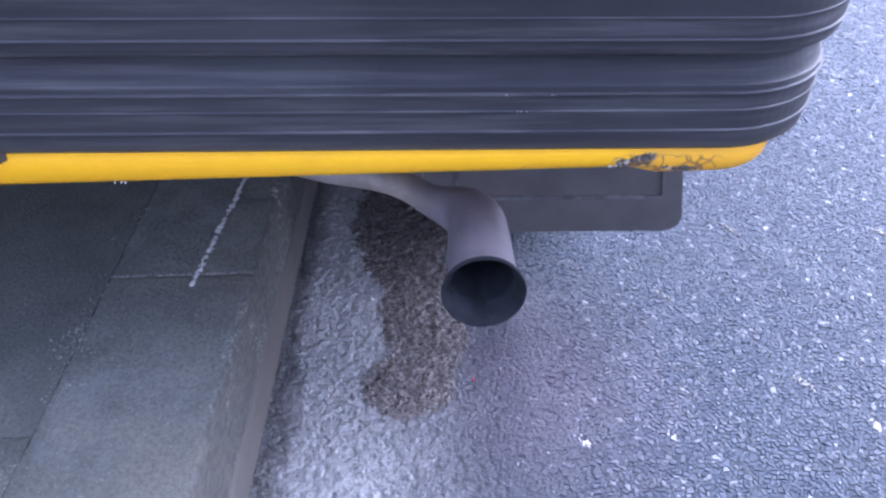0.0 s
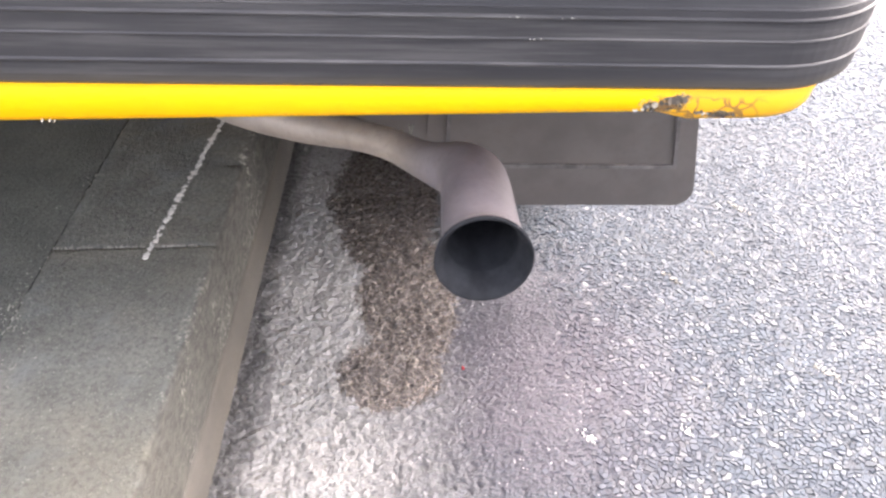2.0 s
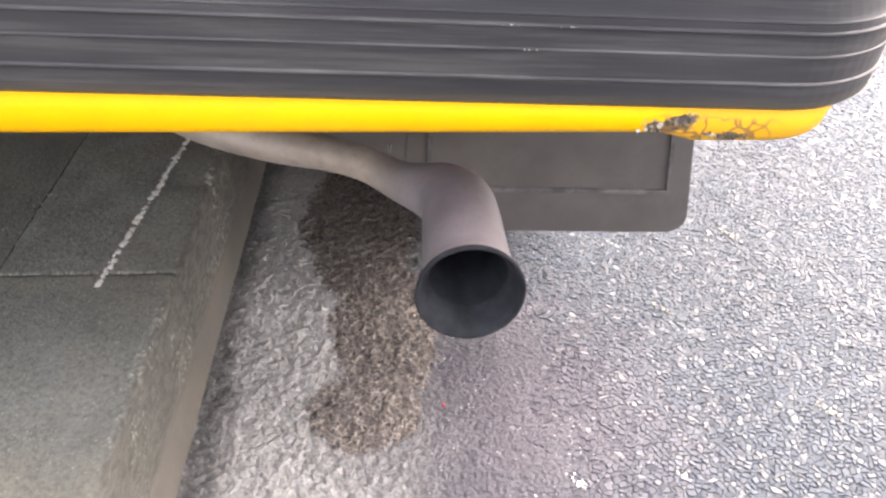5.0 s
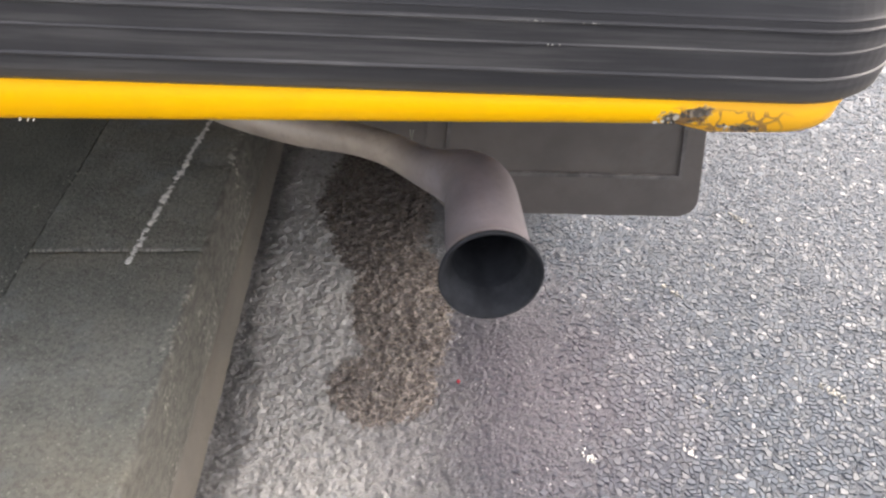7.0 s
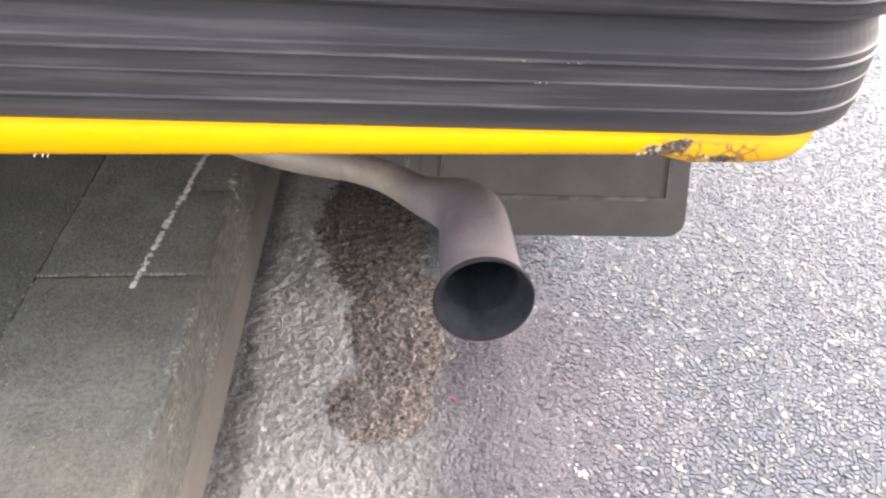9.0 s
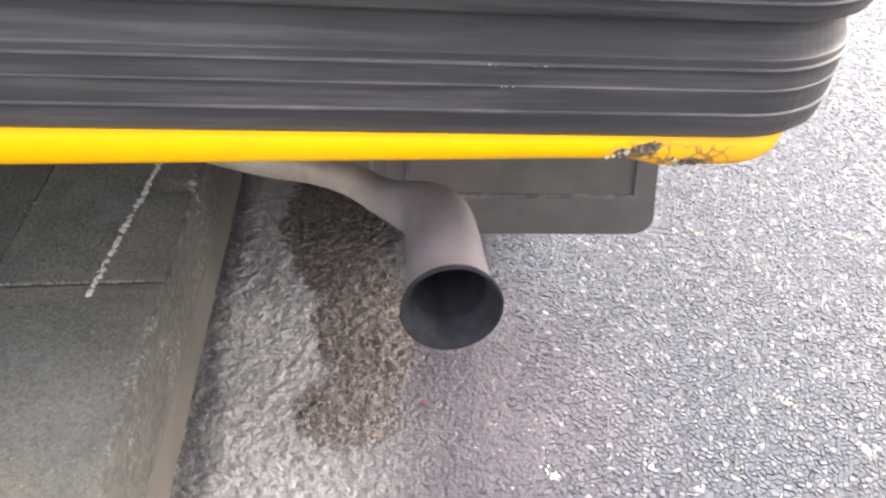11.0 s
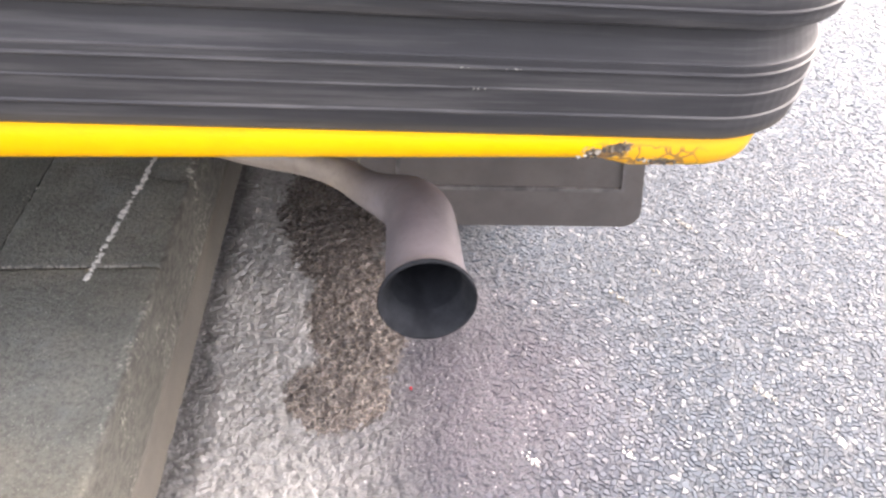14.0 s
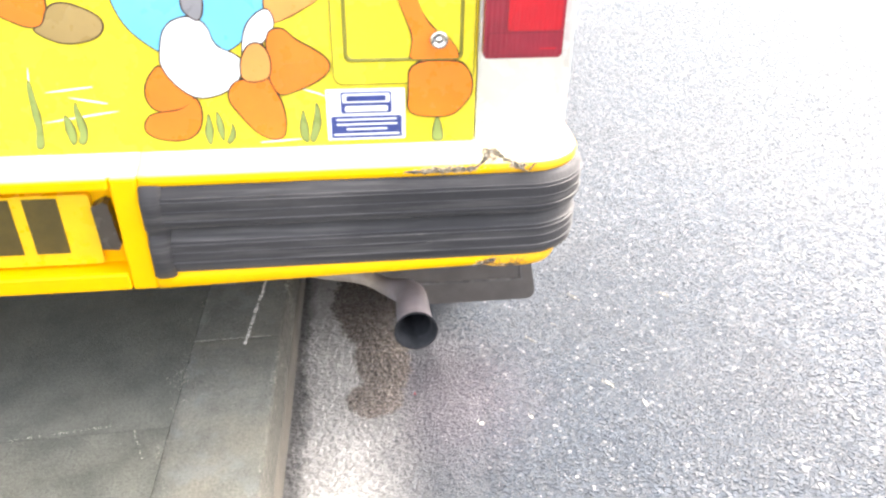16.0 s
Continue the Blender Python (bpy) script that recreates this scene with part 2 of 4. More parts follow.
def bumper_paint(name):
    """Glossy yellow coach paint, flaked at two knocks near the corner down to grey filler with white edges, its upper
    face turned cream for the glare of the sky.
    """
    g = Graph(name, 0.32)
    g.set("Specular IOR Level", 0.13)
    dirt_shade = g.span(g.noise(26, 5), 0.45, 0.75, 0.0, 0.10)
    yellow = g.mix(g.span(g.noise(5, 3), 0.3, 0.7), (0.86, 0.425, 0.001), (0.90, 0.47, 0.001))
    old = g.span(g.axis("X"), 0.153, 0.183, 0.0, 0.85)
    yellow = g.mix(old, yellow, (0.74, 0.37, 0.022))
    yellow = g.mix(dirt_shade, yellow, (0.50, 0.24, 0.012))
    # Upper face: sky glare on the yellow is painted as a cream colour.
    sky_glare = g.span(g.axis("Z"), 0.5045, 0.5085)
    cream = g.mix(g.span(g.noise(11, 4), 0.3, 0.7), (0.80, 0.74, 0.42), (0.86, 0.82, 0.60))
    col = g.mix(sky_glare, yellow, cream)
    warp = g.op("MULTIPLY", g.op("SUBTRACT", g.noise(130, 7, 0.75, (1, 1, 1.6), 0.6), 0.5), 3.0)
    spots = None
    for cx, cy, cz, rx, rz in ((0.164, 0.478, 0.3475, 0.013, 0.0045), (0.172, 0.478, 0.352, 0.008, 0.004), (0.202, 0.478, 0.3415, 0.011, 0.0036), (0.100, 0.484, 0.5000, 0.050, 0.0050), (0.168, 0.503, 0.512, 0.014, 0.007), (0.204, 0.490, 0.503, 0.012, 0.0045)):
        v = g.op3("MULTIPLY", g.op3("SUBTRACT", g.pos, (cx, cy, cz)), (1 / rx, 1 / 0.035, 1 / rz))
        d = g.op3("LENGTH", v, (0, 0, 0))
        spots = d if spots is None else g.op("MINIMUM", spots, d)
    field = g.op("ADD", spots, warp)
    filler = g.mix(g.span(g.noise(210, 5), 0.35, 0.65), (0.060, 0.046, 0.030), (0.20, 0.160, 0.105))
    tan = g.mix(g.span(g.noise(190, 5), 0.35, 0.62), (0.10, 0.08, 0.06), (0.46, 0.37, 0.25))
    filler = g.mix(g.span(g.axis("Z"), 0.49, 0.495), filler, tan)
    flake = g.span(field, 0.86, 0.92, 1.0, 0.0)
    rim = g.span(field, 0.93, 0.99, 1.0, 0.0)
    col = g.mix(g.op("MULTIPLY", rim, 0.8), col, (0.60, 0.50, 0.32))
    col = g.mix(flake, col, filler)
    crack = g.node("ShaderNodeTexVoronoi", feature="DISTANCE_TO_EDGE")
    crack.inputs["Scale"].default_value = 75
    g.put(crack.inputs["Vector"], g.op3("ADD", g.pos, g.op3("MULTIPLY", noise_vector(g, 60), (0.02, 0.02, 0.02))))
    zone = g.op("MULTIPLY", g.op("MULTIPLY", g.span(g.axis("X"), 0.153, 0.165), g.span(g.axis("X"), 0.215, 0.233, 1.0, 0.0)), g.span(g.op("ADD", g.axis("Z"), g.op("MULTIPLY", g.noise(70, 2), 0.008)), 0.355, 0.359, 1.0, 0.0))
    lines = g.op("MULTIPLY", zone, g.span(crack.outputs["Distance"], 0.03, 0.08, 1.0, 0.0))
    col = g.mix(g.op("MULTIPLY", lines, 0.85), col, (0.24, 0.13, 0.05))
    g.set("Base Color", col)
    g.set("Roughness", g.op("ADD", g.span(g.noise(40, 4), 0.3, 0.7, 0.30, 0.46), g.op("MULTIPLY", flake, 0.4)))
    g.bump(g.op("ADD", g.op("MULTIPLY", flake, -1.0), g.op("MULTIPLY", g.noise(60, 2), 0.05)), 0.7, 0.0015)
    return g.mat


def rubber_material(name, dusty=0.35, pale=1.0):
    """Weathered black rubber: dusty film, long faint scuffs, soft gloss."""
    g = Graph(name, 0.5)
    g.set("Specular IOR Level", 0.36)
    col = g.mix(g.span(g.noise(6, 5), 0.3, 0.72), tuple(c * pale for c in (0.0245, 0.0236, 0.025)), tuple(c * pale for c in (0.0415, 0.0395, 0.0405)))
    col = g.mix(g.span(g.noise(20, 6, 0.65, (0.25, 1, 6)), 0.45, 0.75, 0.0, dusty), col, (0.16, 0.15, 0.142))
    # Browner towards the lip: dust film plus the yellow's reflection, both as colour.
    low = g.span(g.op("ADD", g.axis("Z"), g.op("MULTIPLY", g.noise(25, 4, 0.6, (0.3, 1, 1)), 0.006)), 0.360, 0.372, 0.55, 0.0)
    col = g.mix(low, col, (0.115, 0.092, 0.062))
    g.set("Base Color", col)
    g.set("Roughness", g.span(g.noise(35, 4, 0.6, (0.2, 1, 3)), 0.3, 0.7, 0.58, 0.76))
    g.bump(g.noise(260, 3), 0.12, 0.0008)
    return g.mat


def pipe_material(name):
    """Heat-stained, sooty steel with a dry brownish-mauve bloom."""
    g = Graph(name, 0.55, 0.55)
    col = g.mix(g.span(g.noise(16, 5), 0.3, 0.7), (0.165, 0.146, 0.153), (0.262, 0.233, 0.242))
    # Arm drawn paler: warm glow from the yellow lip is put into its colour.
    tube_col = g.mix(g.span(g.noise(24, 5), 0.3, 0.7), (0.36, 0.30, 0.245), (0.52, 0.44, 0.36))
    col = g.mix(g.span(g.op("ADD", g.axis("X"), g.op("MULTIPLY", g.noise(30, 3), 0.02)), 0.004, 0.040, 0.85, 0.0), col, tube_col)
    col = g.mix(g.span(g.noise(190, 3), 0.5, 0.72, 0.0, 0.18), col, (0.12, 0.098, 0.09))
    g.set("Base Color", col)
    g.set("Metallic", g.span(g.noise(40, 3), 0.3, 0.7, 0.25, 0.55))
    g.bump(g.noise(320, 4), 0.25, 0.0008)
    return g.mat


M = {
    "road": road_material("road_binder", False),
    "chips": road_material("road_chippings", True),
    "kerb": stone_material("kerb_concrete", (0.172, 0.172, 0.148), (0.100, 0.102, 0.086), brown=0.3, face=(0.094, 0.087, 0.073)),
    "haunch": stone_material("kerb_haunch_mortar", (0.106, 0.095, 0.080), (0.084, 0.075, 0.063), brown=0.12, grain=0.25),
    "slab": stone_material("pavement_concrete", (0.132, 0.135, 0.116), (0.072, 0.076, 0.064), brown=0.08),
    "chalk": plain("white_chalk", (0.62, 0.60, 0.55), 0.9, vary=0.3, scale=200),
    "mortar": plain("pale_joint_mortar", (0.30, 0.29, 0.25), 0.9, vary=0.35, scale=120),
    "red_chalk": plain("red_speck", (0.55, 0.03, 0.05), 0.6, vary=0.2, scale=200),
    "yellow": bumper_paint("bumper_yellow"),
    "lemon": plain("panel_lemon_yellow", (0.80, 0.64, 0.035), 0.25, vary=0.08, scale=7),
    "groove_shade": plain("groove_shade_olive", (0.22, 0.20, 0.02), 0.5, vary=0.2, scale=30),
    "pillar": plain("pillar_cream", (0.88, 0.87, 0.83), 0.28, vary=0.06, scale=9),
    "rubber": rubber_material("bumper_rubber"),
    "rib": rubber_material("rib_rubber", 0.7, 1.5),
    "flap": plain("mud_flap_rubber", (0.088, 0.076, 0.068), 0.55, vary=0.18, scale=16, bump=0.3),
    "scuffed": plain("scuffed_flap_rib", (0.115, 0.104, 0.098), 0.6, vary=0.55, scale=45, bump=0.3),
    "pipe": pipe_material("exhaust_steel"),
    "soot": plain("exhaust_soot", (0.021, 0.022, 0.0245), 0.9, vary=0.35, scale=60, bump=0.3, spec=0.12),
    "bore": plain("bore_soot", (0.019, 0.020, 0.0225), 0.95, vary=0.3, scale=60, spec=0.05),
    # Unseen underbody coloured bright tan to bounce warm light onto the ground.
    "under": plain("underbody_bounce_tan", (0.56, 0.43, 0.27), 0.8, vary=0.25, scale=14, bump=0.4),
    "orange": plain("painted_orange", (0.80, 0.21, 0.018), 0.3, vary=0.10, scale=12),
    "peach": plain("painted_peach", (0.84, 0.33, 0.08), 0.3, vary=0.10, scale=12),
    "brown": plain("painted_brown", (0.38, 0.26, 0.095), 0.3, vary=0.10, scale=12),
    "blue": plain("painted_sky_blue", (0.16, 0.55, 0.80), 0.3, vary=0.08, scale=12),
    "white": plain("painted_white", (0.82, 0.82, 0.80), 0.3, vary=0.05, scale=12),
    "green": plain("painted_green", (0.27, 0.33, 0.09), 0.35, vary=0.15, scale=20),
    "olive": plain("painted_olive", (0.13, 0.145, 0.035), 0.4, vary=0.2, scale=40),
    "line": plain("painted_outline", (0.055, 0.022, 0.010), 0.4, vary=0.2, scale=40),
    "grey": plain("painted_grey", (0.28, 0.27, 0.28), 0.35, vary=0.1, scale=20),
    "navy": plain("plate_navy", (0.035, 0.055, 0.21), 0.4, vary=0.12, scale=50),
    "plate": plain("plate_enamel_white", (0.76, 0.77, 0.79), 0.3, vary=0.06, scale=40),
    "reg": plain("registration_yellow", (0.84, 0.50, 0.006), 0.28, vary=0.06, scale=15),
    # Black bars lightened to brown: flare is put into their colour.
    "bar": plain("registration_flare_brown", (0.085, 0.060, 0.012), 0.45, vary=0.2, scale=40),
    "chrome": plain("lock_chrome", (0.62, 0.60, 0.56), 0.22, 1.0, vary=0.15, scale=60),
    "glass_black": plain("lamp_housing_black", (0.06, 0.05, 0.04), 0.2, vary=0.2, scale=30),
    "tyre": plain("tyre_rubber", (0.025, 0.025, 0.026), 0.8, vary=0.3, scale=25, bump=0.3),
    "steel": plain("wheel_steel", (0.35, 0.35, 0.36), 0.4, 0.8, vary=0.2, scale=25),
}


def lens_material(name, color):
    g = Graph(name, 0.12, color=color)
    g.set("Base Color", g.mix(g.span(g.noise(9, 3), 0.3, 0.7), color, tuple(c * 0.7 for c in color)))
    g.set("Coat Weight", 0.6)
    g.bump(g.op("SINE", g.op("MULTIPLY", g.axis("X"), 900.0)), 0.3, 0.0008)
    return g.mat


def flake_material(name):
    g = Graph(name, 0.8)
    rnd = g.node("ShaderNodeNewGeometry").outputs["Random Per Island"]
    ramp = g.node("ShaderNodeValToRGB")
    r = ramp.color_ramp
    r.elements[0].color, r.elements[1].color = (0.055, 0.044, 0.032, 1), (0.62, 0.30, 0.02, 1)
    for p, c in ((0.45, (0.13, 0.105, 0.08, 1)), (0.75, (0.30, 0.24, 0.17, 1)), (0.9, (0.55, 0.50, 0.42, 1))):
        r.elements.new(p).color = c
    g.put(ramp.inputs[0], rnd)
    g.set("Base Color", g.mix(g.span(g.noise(300, 4), 0.35, 0.7, 0.0, 0.5), ramp.outputs[0], (0.06, 0.05, 0.04)))
    return g.mat


def torn_material(name):
    """Cracked filler under the paint: grey-brown, tan and white in streaks."""
    g = Graph(name, 0.85)
    col = g.mix(g.span(g.noise(150, 6, 0.7), 0.36, 0.62), (0.050, 0.042, 0.033), (0.20, 0.165, 0.115))
    col = g.mix(g.span(g.noise(260, 4, 0.6), 0.60, 0.68), col, (0.60, 0.56, 0.47))
    col = g.mix(g.span(g.noise(90, 3), 0.62, 0.70), col, (0.72, 0.42, 0.02))
    g.set("Base Color", col)
    g.bump(g.noise(420, 4), 0.6, 0.001)
    return g.mat


M["flake"] = flake_material("torn_paint")
M["torn"] = torn_material("torn_filler")
M["lens_red"] = lens_material("lamp_red", (0.55, 0.012, 0.02))
M["lens_dark"] = lens_material("lamp_dark_red", (0.30, 0.02, 0.035))


# ---- mesh helpers ----
def mesh_object(name, verts, faces, material, smooth=False):
    me = bpy.data.meshes.new(name)
    me.from_pydata(verts, [], faces)
    me.materials.append(material)
    if smooth:
        me.shade_smooth()
    me.update()
    return new(name, me)


def part(name, geometry, material, parent, label="", smooth=False):
    """One mesh, a pair of vertices and faces or a bmesh, as a part of parent and in parent's own axes."""
    if isinstance(geometry, bmesh.types.BMesh):
        me = bpy.data.meshes.new(name)
        bmesh.ops.recalc_face_normals(geometry, faces=geometry.faces)
        geometry.to_mesh(me)
        geometry.free()
        me.materials.append(material)
        if smooth:
            me.shade_smooth()
        ob = new(name, me)
    else:
        ob = mesh_object(name, geometry[0], geometry[1], material, smooth)
    ob.parent = parent
    return tagged(ob, label)


def box(lo, hi, bevel=0.0, segments=2):
    bm = bmesh.new()
    bmesh.ops.create_cube(bm, size=1)
    lo, hi = Vector(lo), Vector(hi)
    for v in bm.verts:
        v.co = Vector((lo[i] + (v.co[i] + 0.5) * (hi[i] - lo[i]) for i in range(3)))
    if bevel:
        bmesh.ops.bevel(bm, geom=bm.edges[:], offset=bevel, segments=segments, affect="EDGES", profile=0.5)
    return bm


def sweep(profile, path, closed=False, caps=True):
    """Carries a profile of (outward, z) along a plan path of (x, y, nx, ny)."""
    n = len(profile)
    verts = [(x + d * nx, y + d * ny, z) for x, y, nx, ny in path for d, z in profile]
    faces = []
    for i in range(len(path) - 1):
        for j in range(n if closed else n - 1):
            k = (j + 1) % n
            faces.append((i * n + j, i * n + k, (i + 1) * n + k, (i + 1) * n + j))
    if caps:
        faces += [tuple(range(n))[::-1], tuple((len(path) - 1) * n + j for j in range(n))]
    return verts, faces


def tube(points, segments=32):
    """Rings of (centre, radius, axis) joined up."""
    verts, faces = [], []
    for c, r, a in points:
        a = Vector([float(k) for k in a]).normalized()
        u = a.cross(Vector((0, 0, 1))).normalized()
        v = u.cross(a)
        for k in range(segments):
            w = 2 * math.pi * k / segments
            verts.append(Vector(c) + float(r) * (math.cos(w) * u + math.sin(w) * v))
    for i in range(len(points) - 1):
        for k in range(segments):
            m = (k + 1) % segments
            faces.append((i * segments + k, i * segments + m, (i + 1) * segments + m, (i + 1) * segments + k))
    return verts, faces


def glide(points, steps=6):
    """A smooth line through rows of numbers (Catmull-Rom)."""
    p = np.array(points, float)
    p = np.vstack((2 * p[0] - p[1], p, 2 * p[-1] - p[-2]))
    out = []
    for i in range(1, len(p) - 2):
        for t in np.linspace(0, 1, steps, endpoint=False):
            a, b, c, d = p[i - 1:i + 3]
            out.append(0.5 * (2 * b + (c - a) * t + (2 * a - 5 * b + 4 * c - d) * t**2 + (3 * b - a - 3 * c + d) * t**3))
    return [*out, p[-2]]


def slab_xz(outline, y0, y1):
    """A flat plate upright in the x-z plane, from an outline of (x, z)."""
    bm = bmesh.new()
    front = bm.faces.new([bm.verts.new((x, y0, z)) for x, z in outline])
    got = bmesh.ops.extrude_face_region(bm, geom=[front])
    for v in got["geom"]:
        if isinstance(v, bmesh.types.BMVert):
            v.co.y = y1
    return bm


def round_rect(x0, z0, x1, z1, r, n=5):
    pts = []
    for cx, cz, a0 in ((x1 - r, z1 - r, 0), (x0 + r, z1 - r, 90), (x0 + r, z0 + r, 180), (x1 - r, z0 + r, 270)):
        pts += [(cx + r * math.cos(radians(a0 + 90 * k / n)), cz + r * math.sin(radians(a0 + 90 * k / n))) for k in range(n + 1)]
    return pts


def egg(cx, cz, rx, rz, turn=0.0, taper=0.0, wob=0.0, n=36):
    """An egg-shaped outline, narrower at its top by taper, with a slightly hand-drawn edge."""
    pts = []
    for k in range(n):
        w = 2 * math.pi * k / n
        x = rx * math.cos(w) * (1 - taper * math.sin(w)) * (1 + wob * math.sin(3 * w + cx * 40))
        z = rz * math.sin(w) * (1 + wob * math.cos(2 * w + cz * 30))
        a = radians(turn)
        pts.append((cx + x * math.cos(a) - z * math.sin(a), cz + x * math.sin(a) + z * math.cos(a)))
    return pts


# ---- ground ----
road = mesh_object("road", [(-60, -60, -0.0004), (60, -60, -0.0004), (60, 90, -0.0004), (-60, 90, -0.0004)], [(0, 1, 2, 3)], M["road"])
tagged(road, "weathered grey asphalt road with pale stone chippings", "road", kind="structure")

# Worn gutter beside the kerb: lumpy slurry over the chippings.
nx, ny = 200, 900
gv, gf = [], []
for j in range(ny + 1):
    for i in range(nx + 1):
        u, v = 0.002 + 0.41 * i / nx, -0.55 + 1.6 * j / ny
        p = KERB @ Vector((u, v, 0))
        edge = min(1.0, max(0.0, (0.40 - u + 0.022 * noise.noise(p * 30)) / 0.13))
        far = min(1.0, max(0.0, (u - 0.17) / 0.08))
        h = (0.0024 - 0.0015 * far) * noise.noise(Vector((p.x * 105, p.y * 185, 1.7))) + (0.0015 - 0.0003 * far) * noise.noise(Vector((p.x * 215 + p.y * 40, p.y * 340, 5.2))) + 0.0012 * noise.noise(Vector((p.x * 420, p.y * 520, 4.1))) + 0.002 * noise.noise(Vector((p.x * 14, p.y * 14, 9)))
        pit = noise.noise(Vector((p.x * 130, p.y * 150, 3.3)))
        h -= 0.009 * max(0.0, pit - 0.34) * min(1.0, max(0.15, (0.58 - p.y) / 0.1))
        gv.append((p.x, p.y, -0.0022 + (0.0042 + h) * edge ** 1.5))
for j in range(ny):
    for i in range(nx):
        a = j * (nx + 1) + i
        gf.append((a, a + 1, a + nx + 2, a + nx + 1))
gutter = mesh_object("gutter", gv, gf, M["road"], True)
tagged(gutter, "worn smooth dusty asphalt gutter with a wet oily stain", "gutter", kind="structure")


NEAR = (-0.16, 0.90, 0.25, 1.10)


def chippings(name, x0, x1, y0, y1, step, far, seed=1):
    """Angular road chippings packed side by side in the binder, as one sheet of small stones."""
    rng = np.random.default_rng(seed)
    rows, cols = int((y1 - y0) / (step * 0.866)), int((x1 - x0) / step)
    col, row = np.meshgrid(np.arange(cols), np.arange(rows))
    cx, cy = (col + 0.5 * (row % 2)).ravel() * step, row.ravel() * step * 0.866
    k = np.arange(6)
    qx = cx[:, None] + step / math.sqrt(3) * np.cos(k * np.pi / 3 + np.pi / 6)
    qy = cy[:, None] + step / math.sqrt(3) * np.sin(k * np.pi / 3 + np.pi / 6)
    shake = rng.uniform(-0.40, 0.40, (2 * cols + 8, 3 * rows + 12, 2)) * step
    ix, iy = np.rint(2 * qx / step).astype(int) + 2, np.rint(qy * 2 * math.sqrt(3) / step).astype(int) + 3
    qx, qy = qx + shake[ix, iy, 0] + x0, qy + shake[ix, iy, 1] + y0
    for f, turn in ((160, 0.4), (230, 1.9), (310, 3.1)):
        bend = np.sin(f * (qx * math.cos(turn) + qy * math.sin(turn)) + turn) / f * 0.30
        qx, qy = qx - bend * math.sin(turn), qy + bend * math.cos(turn) * 0.6
    x, y = qx.mean(1), qy.mean(1)
    n = x.size
    d = x + 0.1345 - 0.0919 * (y - 0.63)
    keep = (d > 0.012) & (rng.uniform(0, 1, n) > 0.07)
    inner = np.minimum(NEAR[1] - x, np.minimum(NEAR[3] - y, (y - NEAR[2]) * 3)) / 0.22
    inner = inner + 0.25 * np.sin(31 * x + 3) * np.sin(27 * y) > rng.uniform(0, 1, n)
    keep &= ~inner if far else inner
    keep &= rng.uniform(0, 1, n) > np.clip((0.375 - d) / 0.13, 0, 1) ** 0.7
    x, y, d, qx, qy = x[keep], y[keep], d[keep], qx[keep], qy[keep]
    n = x.size
    relief = (0.92 - 0.34 * np.clip((np.hypot(x - 0.1, y - 0.4) - 0.55) / 0.7, 0, 1))[:, None]
    worn = np.clip((0.385 - d + rng.normal(0, 0.02, n)) / 0.13, 0, 1)[:, None]
    px, py = qx - x[:, None], qy - y[:, None]
    r = np.hypot(px, py).mean(1)[:, None]
    top = (rng.uniform(0.66, 0.90, (n, 1)) + 0.04 * worn) * rng.uniform(0.90, 1.06, (n, 6))
    ox, oy = px * top, py * top
    lift = relief * 0.9 * np.minimum(r, 0.004) * rng.uniform(0.02, 0.17, (n, 1)) * (1 - 0.6 * worn) + 0.0002 + 0.0010 * np.clip((0.39 - d[:, None]) / 0.13, 0, 1) ** 1.5
    tx, ty = (np.clip(rng.normal(0, 0.125, (n, 1)), -0.28, 0.28) * (1 - 0.6 * worn) for _ in range(2))
    tx, ty = tx * relief, ty * relief
    high = np.stack((x[:, None] + ox, y[:, None] + oy, lift + tx * ox + ty * oy), -1)
    mid = np.stack((x[:, None] + px * 1.01, y[:, None] + py * 1.01, np.full((n, 6), -0.0006)), -1)
    verts = np.concatenate((mid, high), 1).reshape(-1, 3)
    base = (np.arange(n) * 12)[:, None, None]
    a = np.arange(6)
    b = (a + 1) % 6
    quads = np.stack((a, b, b + 6, a + 6), -1)[None] + base
    caps = np.arange(6, 12)[None, None] + base
    me = bpy.data.meshes.new(name)
    me.from_pydata(verts, [], [])
    quads, caps = quads.reshape(-1, 4), caps.reshape(-1, 6)
    loops = np.concatenate((quads.ravel(), caps.ravel()))
    sizes = np.concatenate((np.full(len(quads), 4), np.full(len(caps), 6)))
    me.loops.add(len(loops))
    me.polygons.add(len(sizes))
    me.loops.foreach_set("vertex_index", loops.astype(np.int32))
    me.polygons.foreach_set("loop_start", np.concatenate(([0], np.cumsum(sizes)[:-1])).astype(np.int32))
    me.polygons.foreach_set("loop_total", sizes.astype(np.int32))
    me.update(calc_edges=True)
    me.validate()
    me.materials.append(M["chips"])
    me.shade_flat()
    return new(name, me)


tagged(chippings("road_chippings", *NEAR, 0.0056, False, seed=3), "pale grey angular stone chippings bedded in the road", "chippings", kind="stuff")
tagged(chippings("road_chippings", -0.2, 2.0, 0.0, 3.4, 0.0085, True, seed=5), "pale grey angular stone chippings further along the road", "chippings", kind="stuff")

# ---- kerb and pavement ----
STONE = 0.915


